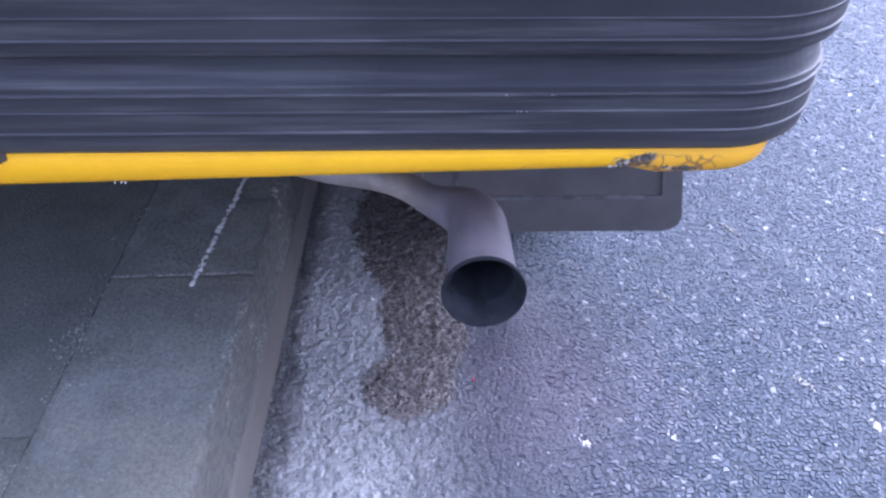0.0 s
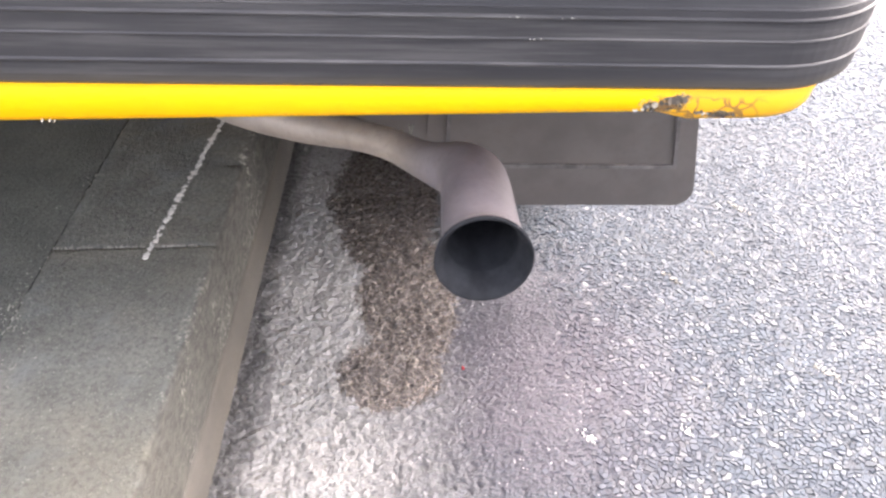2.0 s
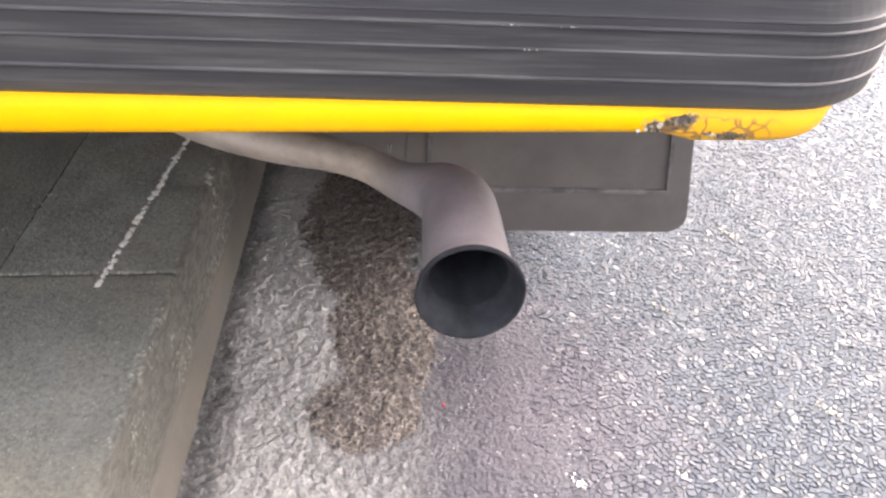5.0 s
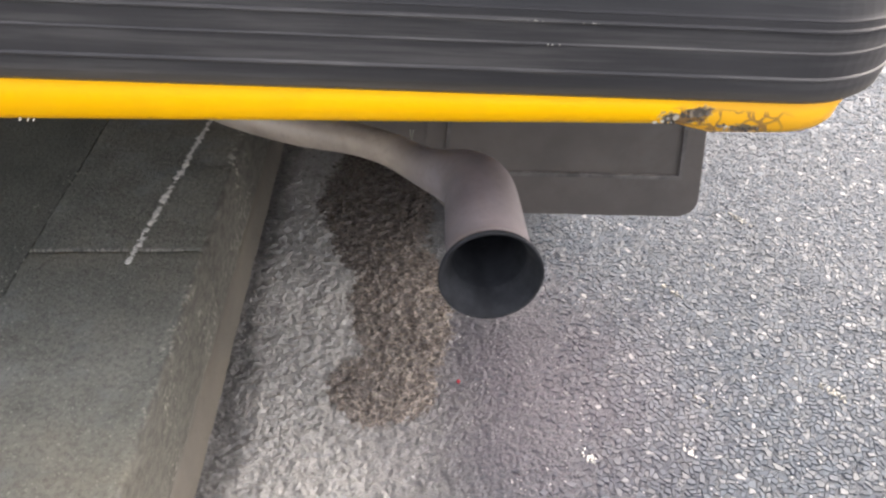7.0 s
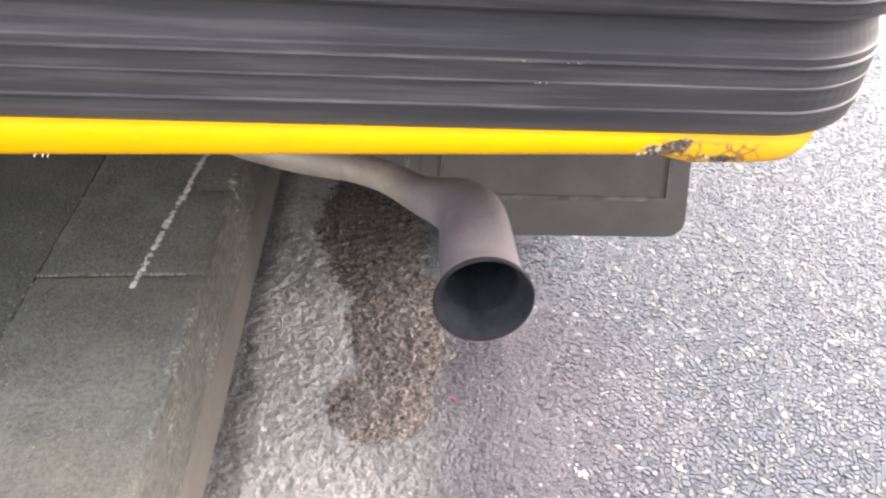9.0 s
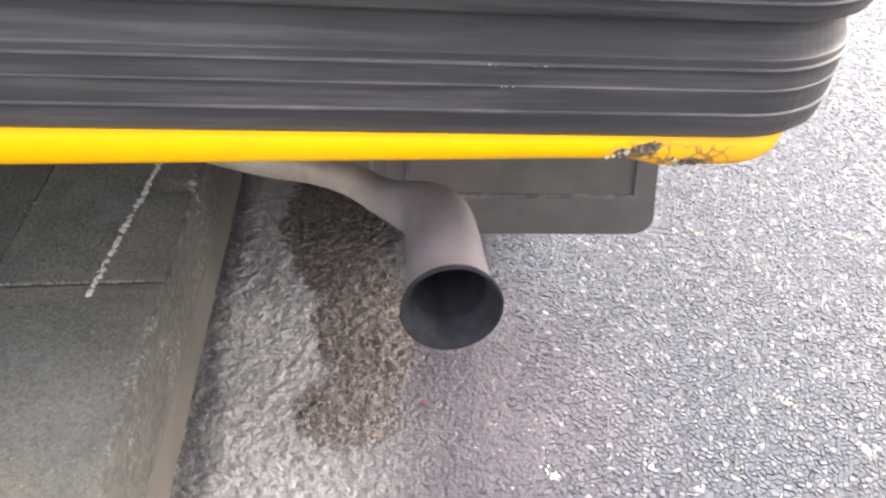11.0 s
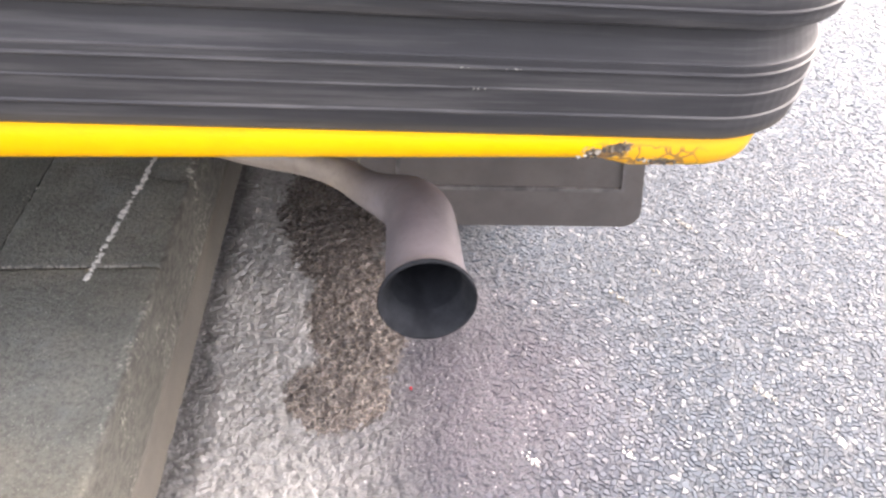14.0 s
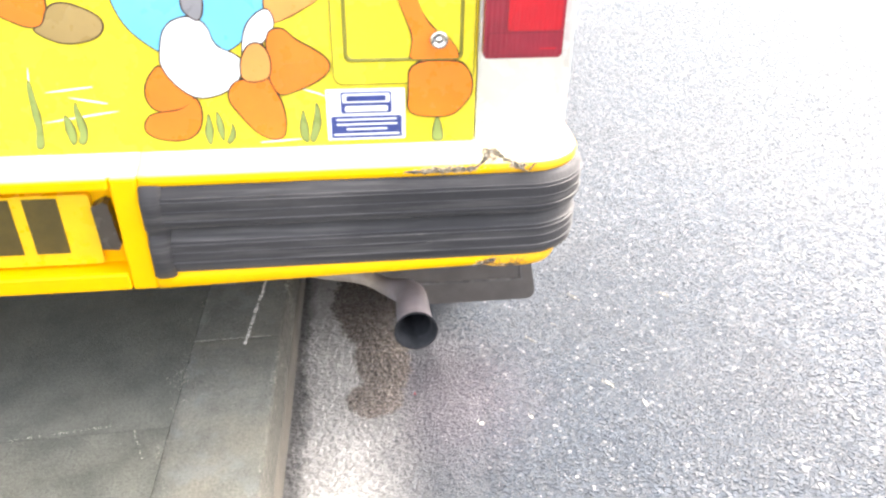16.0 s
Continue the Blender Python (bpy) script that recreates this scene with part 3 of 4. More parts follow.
def kerbstone_mesh(seed):
    """A square kerb of cast concrete with a worn, rounded road edge."""
    w, gap, top = 0.152, 0.0012, KERB_TOP
    prof = [(-w + 0.001, -0.05), (-w, top - 0.0015), (-w + 0.0015, top)]
    prof += [(-w + 0.0015 + (w - 0.0060) * k / 8, top) for k in range(1, 8)]
    prof += [(-0.0045 + 0.0045 * math.sin(radians(a)), top - 0.0045 + 0.0045 * math.cos(radians(a))) for a in (0, 22, 45, 68, 90)]
    prof += [(-0.003 * k / 8, top - 0.0045 - (top + 0.0455) * k / 8) for k in range(1, 9)]
    n, rows = len(prof), 260
    verts, faces = [], []
    for j in range(rows + 1):
        y = gap + (STONE - 2 * gap) * j / rows
        for i, (x, z) in enumerate(prof):
            k = 1.0 if 0 < i < n - 1 else 0.0
            edge = 1.0 if 9 <= i <= 15 else 0.25
            p = Vector((x * 40 + seed * 9.1, y * 40, z * 40))
            bite = (max(0.0, noise.noise(p * 0.8) - 0.05) * 0.005 + max(0.0, noise.noise(p * 2.3) - 0.15) * 0.004) * edge
            rough = 0.0014 * noise.noise(p * 2.7)
            verts.append((x + k * (rough - bite), y, z + k * (0.0012 * noise.noise(p * 2.1 + Vector((5, 5, 5))) - bite * 0.7)))
    for j in range(rows):
        for i in range(n - 1):
            faces.append((j * n + i, (j + 1) * n + i, (j + 1) * n + i + 1, j * n + i + 1))
    faces += [tuple(range(n)), tuple(rows * n + i for i in range(n))[::-1]]
    return verts, faces


kerb = mesh_object("kerb", *sweep([(-0.008, -0.06), (-0.008, 0.0475), (-0.0012, 0.0465), (0.0012, 0.043), (0.0010, 0.020), (0.0022, 0.002), (0.003, -0.06)], [(0, y, 1, 0) for y in np.linspace(-4.6, 9.0, 60)]), M["haunch"], True)
kerb.matrix_world = KERB
tagged(kerb, "mortar-haunched concrete kerb with worn edge and dirt film", "kerb", kind="structure")
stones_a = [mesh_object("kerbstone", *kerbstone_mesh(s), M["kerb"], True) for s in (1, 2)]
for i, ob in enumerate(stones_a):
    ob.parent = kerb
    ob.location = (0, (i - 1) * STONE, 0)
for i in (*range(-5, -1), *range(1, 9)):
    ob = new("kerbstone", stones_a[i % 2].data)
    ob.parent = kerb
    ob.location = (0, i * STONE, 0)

pavement = mesh_object("pavement", [(-30, -4.6, KERB_TOP - 0.009), (-0.1525, -4.6, KERB_TOP - 0.009), (-0.1525, 9, KERB_TOP - 0.009), (-30, 9, KERB_TOP - 0.009)], [(0, 1, 2, 3)], M["slab"])
pavement.matrix_world = KERB
tagged(pavement, "dark grey concrete paved pavement with thin joints", "pavement", kind="structure")
slab_bm = box((-0.5994, 0.0006, -0.05), (-0.0006, 0.5994, 0.0), 0.0006)
slab_me = bpy.data.meshes.new("paving_slab")
slab_bm.to_mesh(slab_me)
slab_bm.free()
slab_me.materials.append(M["slab"])
for i in range(5):
    for j in range(-7, 15):
        ob = new("paving_slab", slab_me)
        ob.parent = pavement
        ob.location = (-0.1519 - 0.6 * i, -0.2 + 0.6 * j, KERB_TOP - 0.0008 + 0.0004 * math.sin(i * 7 + j * 3))


def flecks(name, a, b, width, count, size, seed, height, material, label, category):
    """A broken chalky line of small flakes from a to b on the ground."""
    rng = random.Random(seed)
    bm = bmesh.new()
    a, b = Vector(a), Vector(b)
    side = Vector((b.y - a.y, a.x - b.x)).normalized()
    for _ in range(count):
        t = rng.random()
        if noise.noise(Vector((t * 9 + seed, 0.3, seed))) < -0.22:
            continue
        c = a.lerp(b, t) + side * rng.gauss(0, width)
        r = size * rng.uniform(0.4, 1.5)
        w0 = rng.uniform(0, 6.28)
        ring = [(c.x + r * rng.uniform(0.6, 1.2) * math.cos(w0 + k * 1.257), c.y + r * rng.uniform(0.6, 1.2) * math.sin(w0 + k * 1.257)) for k in range(5)]
        top = height + rng.uniform(0.0002, 0.0014)
        lo = [bm.verts.new((x, y, height - 0.002)) for x, y in ring]
        hi = [bm.verts.new((x, y, top)) for x, y in ring]
        bm.faces.new(hi)
        for k in range(5):
            bm.faces.new((lo[k], lo[(k + 1) % 5], hi[(k + 1) % 5], hi[k]))
    me = bpy.data.meshes.new(name)
    bmesh.ops.recalc_face_normals(bm, faces=bm.faces)
    bm.to_mesh(me)
    bm.free()
    me.materials.append(material)
    return tagged(new(name, me), label, category, kind="stuff")


flecks("chalk_line", (-0.156, 0.860), (-0.1965, 0.622), 0.0014, 330, 0.0014, 3, KERB_TOP - 0.0002, M["chalk"], "broken white chalky line along the kerb top", "chalk mark")
flecks("chalk_line", (-0.372, 0.468), (-0.56, 0.469), 0.0009, 60, 0.0008, 8, KERB_TOP, M["mortar"], "thin white scratch line on the dark pavement", "chalk mark")
flecks("chalk_line", (-0.355, 0.452), (-0.332, 0.386), 0.0007, 34, 0.0008, 12, KERB_TOP, M["mortar"], "short white scratch on the dark pavement", "chalk mark")
flecks("joint_dust", (-0.274, 0.77), (-0.314, 0.37), 0.0060, 170, 0.0007, 15, KERB_TOP - 0.0010, M["mortar"], "pale grit lying in the joint behind the kerb", "grit")
flecks("joint_dust", (-0.142, 0.6348), (-0.284, 0.648), 0.0008, 210, 0.0008, 17, KERB_TOP - 0.0006, M["mortar"], "pale mortar in the joint between two kerbstones", "mortar")
flecks("scuff", (-0.302, 0.575), (-0.272, 0.500), 0.012, 170, 0.0007, 19, KERB_TOP - 0.0008, M["mortar"], "pale scuffed patch on the dark pavement", "scuff mark")
for i, (sx, sy, n) in enumerate(((0.182, 0.477, 16), (0.271, 0.475, 11), (0.473, 0.464, 12), (0.322, 0.674, 22), (0.427, 0.524, 24), (0.297, 0.531, 4), (0.444, 0.788, 16), (0.631, 0.753, 20), (0.383, 0.706, 5))):
    flecks("pale_spot", (sx, sy), (sx + 0.006, sy + 0.004), 0.0042 if i < 3 else 0.0075, n * 2, 0.0009, 30 + i, 0.0009, M["chalk" if i < 3 else "mortar"], "small pale splash on the road", "splash")
flecks("red_speck", (0.083, 0.571), (0.086, 0.573), 0.0006, 4, 0.0013, 21, 0.0030, M["red_chalk"], "small bright red speck on the road", "speck")

# ---- van ----
VAN = pose(-0.0116, 0.0046, -0.0031, 0, 3.3, -2.75)
van = new("van")
van.matrix_world = VAN
tagged(van, "yellow ice cream van parked leaning with two wheels on the kerb", "van")
TO_VAN = VAN.inverted()

# Plan line of the bumper: straight across the back, round the corner, forward along the side.
RX, RY, RR = 0.225, 0.565, 0.080


def bumper_path(x_from, y_to):
    pts = [(x, RY - RR, 0.0, -1.0) for x in np.linspace(x_from, RX, max(2, int((RX - x_from) / 0.02)))]
    pts += [(RX + RR * math.sin(w), RY - RR * math.cos(w), math.sin(w), -math.cos(w)) for w in np.linspace(0, math.pi / 2, 18)[1:]]
    return pts + [(RX + RR, y, 1.0, 0.0) for y in np.linspace(RY, y_to, 12)[1:]]


def flakes(line, count, width, size, normal, seed, lift):
    """Torn, curling paint and filler along a crack."""
    rng = random.Random(seed)
    bm = bmesh.new()
    pts = [Vector(p) for p in line]
    up = Vector(normal).normalized()
    for _ in range(count):
        k = rng.random() * (len(pts) - 1)
        a, c = pts[int(k)], pts[int(k) + 1]
        p = a.lerp(c, k - int(k)) + Vector((rng.gauss(0, width), rng.gauss(0, width), 0)).cross(up) * 0.8
        n = (up + Vector((rng.gauss(0, 0.12), rng.gauss(0, 0.12), rng.gauss(0, 0.12)))).normalized()
        u = n.orthogonal().normalized()
        v = n.cross(u)
        r, w0 = size * rng.uniform(0.4, 1.5), rng.uniform(0, 6.28)
        p = p + up * (lift + rng.uniform(0, 0.0004))
        ring = [p + r * rng.uniform(0.5, 1.25) * (math.cos(w0 + q * 1.047) * u + math.sin(w0 + q * 1.047) * v) for q in range(6)]
        hi = [bm.verts.new(q) for q in ring]
        lo = [bm.verts.new(q - up * 0.0022) for q in ring]
        bm.faces.new(hi)
        for q in range(6):
            bm.faces.new((lo[q], lo[(q + 1) % 6], hi[(q + 1) % 6], hi[q]))
    return bm


LEFT = -0.303
shell = [(-0.050, 0.352), (-0.045, 0.341), (-0.004, 0.3385), (0.001, 0.340), (0.004, 0.344), (0.005, 0.350), (0.003, 0.358), (-0.006, 0.362), (-0.006, 0.488), (-0.001, 0.4925), (0.0005, 0.497), (0.0, 0.502), (-0.003, 0.506), (-0.009, 0.5085), (-0.030, 0.516), (-0.047, 0.523), (-0.050, 0.526)]
shell_v, shell_f = sweep(shell, bumper_path(LEFT, 0.80))
shell_v = [(x, y, z + (0.003 - 0.0245 * min(0.5, max(-0.04, 0.2 - x)) - 0.0055 * min(1.0, max(0.0, (x - 0.163) / 0.02))) * min(1.0, max(0.0, (0.356 - z) / 0.012))) for x, y, z in shell_v]
shell_v = [(x - 0.020 * min(1.0, max(0.0, (x - 0.215) / 0.085)) ** 1.5 * min(1.0, max(0.0, (0.364 - z) / 0.010)), y, z) for x, y, z in shell_v]
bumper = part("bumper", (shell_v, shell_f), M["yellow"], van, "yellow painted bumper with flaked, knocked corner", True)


rubber = [(-0.034, 0.3598), (-0.030, 0.3580), (0.002, 0.3573), (0.0052, 0.3608), (0.0060, 0.3655), (0.0064, 0.3750), (0.0063, 0.3905), (0.0060, 0.4030), (0.0056, 0.4072), (0.0050, 0.4090), (0.0034, 0.4112), (-0.0012, 0.4215), (-0.0028, 0.4265), (-0.0024, 0.4292), (0.0050, 0.4308), (0.0092, 0.4335), (0.0105, 0.4375), (0.0107, 0.4440), (0.0106, 0.4580), (0.0104, 0.4720), (0.0100, 0.4755), (0.0092, 0.4775), (0.0078, 0.4800), (0.0000, 0.4895), (-0.0030, 0.4925), (-0.006, 0.4940)]
strip = part("rubber_strip", sweep(rubber, bumper_path(LEFT + 0.012, 0.80)), M["rubber"], bumper, "ribbed black rubber strip, dusty")
for z, at, h, out in ((0.3752, 0.0062, 0.0013, 0.0018), (0.3908, 0.0062, 0.0009, 0.0012), (0.4035, 0.0060, 0.0012, 0.0018), (0.4088, 0.0048, 0.0010, 0.0012), (0.4436, 0.0105, 0.0013, 0.0018), (0.4581, 0.0104, 0.0009, 0.0012), (0.4724, 0.0102, 0.0012, 0.0018), (0.4775, 0.0092, 0.0010, 0.0011)):
    prof = [(at - 0.001, z - h), (at + out * 0.7, z - h * 0.7), (at + out, z), (at + out * 0.7, z + h * 0.7), (at - 0.001, z + h)]
    part("rib", sweep(prof, bumper_path(LEFT + 0.02, 0.80)), M["rib"], bumper, "thin worn rubber rib", True)
for nx0, nz in ((0.064, 0.4037), (0.093, 0.4037), (0.075, 0.3909)):
    part("nick", flakes([(nx0, RY - RR - 0.0079, nz), (nx0 + 0.010, RY - RR - 0.0079, nz)], 4, 0.0002, 0.0004, (0, -1, 0.3), int(nx0 * 1000), 0.0003), M["mortar"], bumper, "small white nick in a rubber rib")
cap_prof = [(-0.004, 0.350), (0.006, 0.350), (0.0125, 0.356), (0.0120, 0.410), (0.0085, 0.419), (0.0080, 0.426), (0.0135, 0.433), (0.0150, 0.474), (0.0080, 0.491), (-0.004, 0.4955)]
cap_path = [(x, RY - RR + k, 0.0, -1.0) for x, k in ((LEFT - 0.001, 0.004), (LEFT + 0.004, 0.0), (LEFT + 0.014, 0.0), (LEFT + 0.022, 0.002), (LEFT + 0.028, 0.006))]
part("end_cap", sweep(cap_prof, cap_path), M["rubber"], bumper, "black rubber end cap", True)


LIP = [(-0.001, 0.4925), (0.0005, 0.497), (0.0, 0.502), (-0.003, 0.506), (-0.009, 0.5085), (-0.030, 0.516), (-0.047, 0.523)]


def lip(x, s):
    """A place on the bumper's upper lip, s steps up its profile, and the way it faces."""
    k = min(int(s), len(LIP) - 2)
    (d0, z0), (d1, z1) = LIP[k], LIP[k + 1]
    f = s - k
    return Vector((x, RY - RR - d0 - (d1 - d0) * f, z0 + (z1 - z0) * f)), Vector((0, -(z1 - z0), -(d1 - d0))).normalized()


def tear(line, width, seed):
    """A ragged, curling ribbon of torn filler lying along a crack in the lip, from rows of (x, steps up the lip)."""
    verts, faces = [], []
    rows = glide(line, 9)
    for k, (x, s) in enumerate(rows):
        ends = min(1.0, 7 * k / len(rows), 7 * (len(rows) - 1 - k) / len(rows))
        x0, s0 = rows[max(k - 1, 0)]
        x1, s1 = rows[min(k + 1, len(rows) - 1)]
        way = (lip(x1, s1)[0] - lip(x0, s0)[0]).normalized()
        p, up = lip(x, s)
        side = way.cross(up).normalized()
        for q in range(9):
            a = q / 4 - 1
            n1 = noise.noise(Vector((k * 0.37 + seed, a * 1.3, seed)))
            n2 = noise.noise(Vector((k * 1.1, a * 3.1, seed + 4)))
            w = width * (0.3 + 0.7 * ends) * (1 + 1.1 * noise.noise(Vector((k * 0.47, 7.1 * (a > 0), seed + 9))))
            h = 0.0007 + (0.0014 + 0.0022 * n1 + 0.0016 * n2) * (1 - a * a)
            verts.append(tuple(p + side * (a * w) + up * (h if abs(a) < 0.99 else -0.0015)))
    for k in range(len(rows) - 1):
        for q in range(8):
            o = k * 9 + q
            faces.append((o, o + 1, o + 10, o + 9))
    return verts, faces


crack = [(0.046, 1.7), (0.062, 1.5), (0.080, 1.4), (0.100, 1.6), (0.120, 1.7), (0.138, 2.0), (0.150, 2.6)]
arch = [(0.144, 2.2), (0.153, 3.3), (0.159, 4.2), (0.165, 4.62), (0.172, 4.66), (0.181, 4.35), (0.191, 3.7), (0.201, 2.6), (0.209, 1.4), (0.214, 0.6)]
curl = [(0.219, 0.8), (0.223, 1.7), (0.226, 2.4), (0.232, 2.7)]
part("flaked_paint", tear(crack, 0.0026, 3), M["torn"], bumper, "torn tan filler and flaked paint")
part("flaked_paint", tear(arch, 0.0036, 8), M["torn"], bumper, "torn tan filler and flaked paint")
part("flaked_paint", tear(curl, 0.0015, 12), M["torn"], bumper, "small curl of torn paint")
part("flaked_paint", flakes([lip(*p)[0] for p in crack], 26, 0.0030, 0.0015, (0, -0.75, 0.66), 4, 0.0006), M["flake"], bumper, "chips of tan filler and flaked paint")
part("flaked_paint", flakes([lip(*p)[0] for p in arch], 34, 0.0040, 0.0016, (0, -0.35, 0.94), 6, 0.0008), M["flake"], bumper, "chips of tan filler and flaked paint")
part("flaked_paint", flakes([(0.146, 0.4806, 0.3440), (0.152, 0.4804, 0.3447), (0.160, 0.4803, 0.3465)], 8, 0.0004, 0.0006, (0, -1, 0.2), 11, 0.0003), M["chalk"], bumper, "white primer edge of the torn paint")
part("flaked_paint", flakes([(-0.207, 0.4800, 0.3342), (-0.196, 0.4800, 0.3342)], 4, 0.0002, 0.0004, (0, -1, -0.4), 12, 0.0004), M["chalk"], bumper, "white primer showing at a small chip")
part("flaked_paint", flakes([(0.154, 0.4805, 0.3465), (0.166, 0.4802, 0.3500), (0.178, 0.4802, 0.3525)], 18, 0.0014, 0.0021, (0, -1, 0), 9, 0.0004), M["flake"], bumper, "torn tan filler and flaked paint")
part("flaked_paint", flakes([(0.184, 0.4803, 0.3435), (0.200, 0.4801, 0.3420), (0.212, 0.4801, 0.3425)], 12, 0.0007, 0.0011, (0, -1, 0), 19, 0.0003), M["flake"], bumper, "dark scraped filler along the lower lip")

# Middle of the bumper with the sunk registration plate.
PX1, PX0, PZ0, PZ1, FACE, BACK = -0.340, -1.02, 0.358, 0.489, 0.484, 0.517
part("bumper_middle", box((PX1, FACE, 0.3298), (LEFT - 0.0005, 0.530, 0.507), 0.004), M["yellow"], bumper)
part("bumper_middle", box((PX0, FACE, PZ1), (PX1 - 0.0005, 0.530, 0.507), 0.004), M["yellow"], bumper)
part("bumper_middle", box((PX0, FACE, 0.3298), (PX1 - 0.0005, 0.530, PZ0), 0.004), M["yellow"], bumper)
part("bumper_middle", box((PX0, BACK, PZ0 + 0.0005), (PX1 - 0.0005, 0.530, PZ1 - 0.0005)), M["yellow"], bumper)
part("bumper_middle", box((-1.55, FACE, 0.3298), (PX0 - 0.0005, 0.530, 0.507), 0.004), M["yellow"], bumper)
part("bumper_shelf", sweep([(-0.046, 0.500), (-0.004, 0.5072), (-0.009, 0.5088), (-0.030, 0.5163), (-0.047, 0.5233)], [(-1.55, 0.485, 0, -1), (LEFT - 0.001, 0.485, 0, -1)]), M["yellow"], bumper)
reg = part("registration_plate", slab_xz(round_rect(-0.900, 0.3625, -0.377, 0.4735, 0.006), 0.508, 0.5165), M["reg"], van, "yellow registration plate with dark bars")
for i in range(3):
    x1 = -0.419 - 0.061 * i
    part("bar", box((x1 - 0.044, 0.5068, 0.3830), (x1, 0.5085, 0.4690)), M["bar"], reg)
part("lamp_holder", slab_xz([(-0.372, 0.392), (-0.350, 0.390), (-0.346, 0.398), (-0.352, 0.462), (-0.358, 0.466), (-0.374, 0.458)], 0.497, 0.5165), M["glass_black"], van, "small dark plate lamp housing")

# Rear bodywork.
PANEL = 0.530
rear = part("rear_panel", box((-1.47, PANEL, 0.515), (0.1480, PANEL + 0.02, 2.05), 0.004), M["lemon"], van, "lemon yellow rear panel")
pillar_path = [(0.1495, PANEL, 0, -1), (0.20, PANEL, 0, -1), (0.245, PANEL + 0.002, 0, -1)]
pillar_path += [(0.250 + 0.035 * math.sin(w), PANEL + 0.037 - 0.035 * math.cos(w), math.sin(w), -math.cos(w)) for w in np.linspace(0.1, math.pi / 2, 10)]
pillar_path += [(0.285, 0.62, 1, 0), (0.285, 0.75, 1, 0)]
part("corner_pillar", sweep([(-0.02, 0.515), (0, 0.515), (0, 2.05), (-0.02, 2.05)], pillar_path), M["pillar"], van, "pale cream rear corner pillar", True)
part("body_side", box((0.262, 0.752, 0.44), (0.285, 4.9, 2.05), 0.004), M["pillar"], van, "cream bodywork side")
part("body_side", box((-1.49, 0.55, 0.44), (-1.471, 4.9, 2.05), 0.004), M["pillar"], van)
part("roof", box((-1.49, PANEL, 2.052), (0.285, 4.9, 2.09), 0.01), M["pillar"], van)
part("front", box((-1.47, 4.88, 0.36), (0.26, 4.9, 2.05)), M["lemon"], van)
part("floor_pan", box((-1.47, 0.552, 0.42), (0.261, 4.87, 0.45)), M["under"], van, "unseen underbody, pale tan to bounce warm light downward")

# Access flap pressed into the rear panel, with its lock.
flap_door = part("access_flap", slab_xz(round_rect(-0.042, 0.609, 0.143, 0.86, 0.012), PANEL - 0.0022, PANEL - 0.0003), M["lemon"], van, "square access flap with rounded pressed rim")
ring = round_rect(-0.0275, 0.6395, 0.1280, 0.85, 0.009)
inner = round_rect(-0.0225, 0.6445, 0.1230, 0.845, 0.007)
rv = [(x, PANEL - 0.0024, z) for x, z in ring] + [(x, PANEL - 0.0060, z) for x, z in [((a[0] + b[0]) / 2, (a[1] + b[1]) / 2) for a, b in zip(ring, inner)]] + [(x, PANEL - 0.0024, z) for x, z in inner]
nr = len(ring)
# Rim coloured dark olive: the shade in its pressed groove.
part("pressed_rim", (rv, [(k * nr + i, k * nr + (i + 1) % nr, (k + 1) * nr + (i + 1) % nr, (k + 1) * nr + i) for k in (0, 1) for i in range(nr)]), M["groove_shade"], flap_door, "dark pressed rim", True)
gap = round_rect(-0.0425, 0.6090, 0.1435, 0.86, 0.013)
gap_in = round_rect(-0.0412, 0.6103, 0.1422, 0.8587, 0.012)
part("rebate", ([(x, PANEL - 0.0028, z) for x, z in gap] + [(x, PANEL - 0.0028, z) for x, z in gap_in], [(i, (i + 1) % len(gap), len(gap) + (i + 1) % len(gap), len(gap) + i) for i in range(len(gap))]), M["groove_shade"], flap_door, "thin dark gap round the flap")
lock_rings = [((0.0955, PANEL - d - 0.004, 0.6685), r, (0, -1, 0)) for d, r in ((0.002, 0.0118), (0.0055, 0.0118), (0.0072, 0.0105), (0.0072, 0.0072), (0.0050, 0.0064), (0.0050, 0.0030), (0.0066, 0.0026), (0.0066, 0.0001))]
part("lock", tube(lock_rings, 28), M["chrome"], flap_door, "round chrome lock", True)

# Tail lamp.
lamp = part("tail_lamp", slab_xz(round_rect(0.1515, 0.6455, 0.2565, 0.80, 0.007), 0.512, PANEL - 0.0005), M["lens_dark"], van, "square red tail lamp lens")
part("lens", slab_xz(round_rect(0.1815, 0.6820, 0.2520, 0.79, 0.004), 0.5095, 0.5118), M["lens_red"], lamp, "brighter red lens")
part("lens", slab_xz(round_rect(0.1570, 0.6510, 0.2520, 0.679, 0.004), 0.5103, 0.5118), M["lens_dark"], lamp)
part("bar", box((0.225, 0.5094, 0.6575), (0.247, 0.5102, 0.6592)), M["lens_red"], lamp)

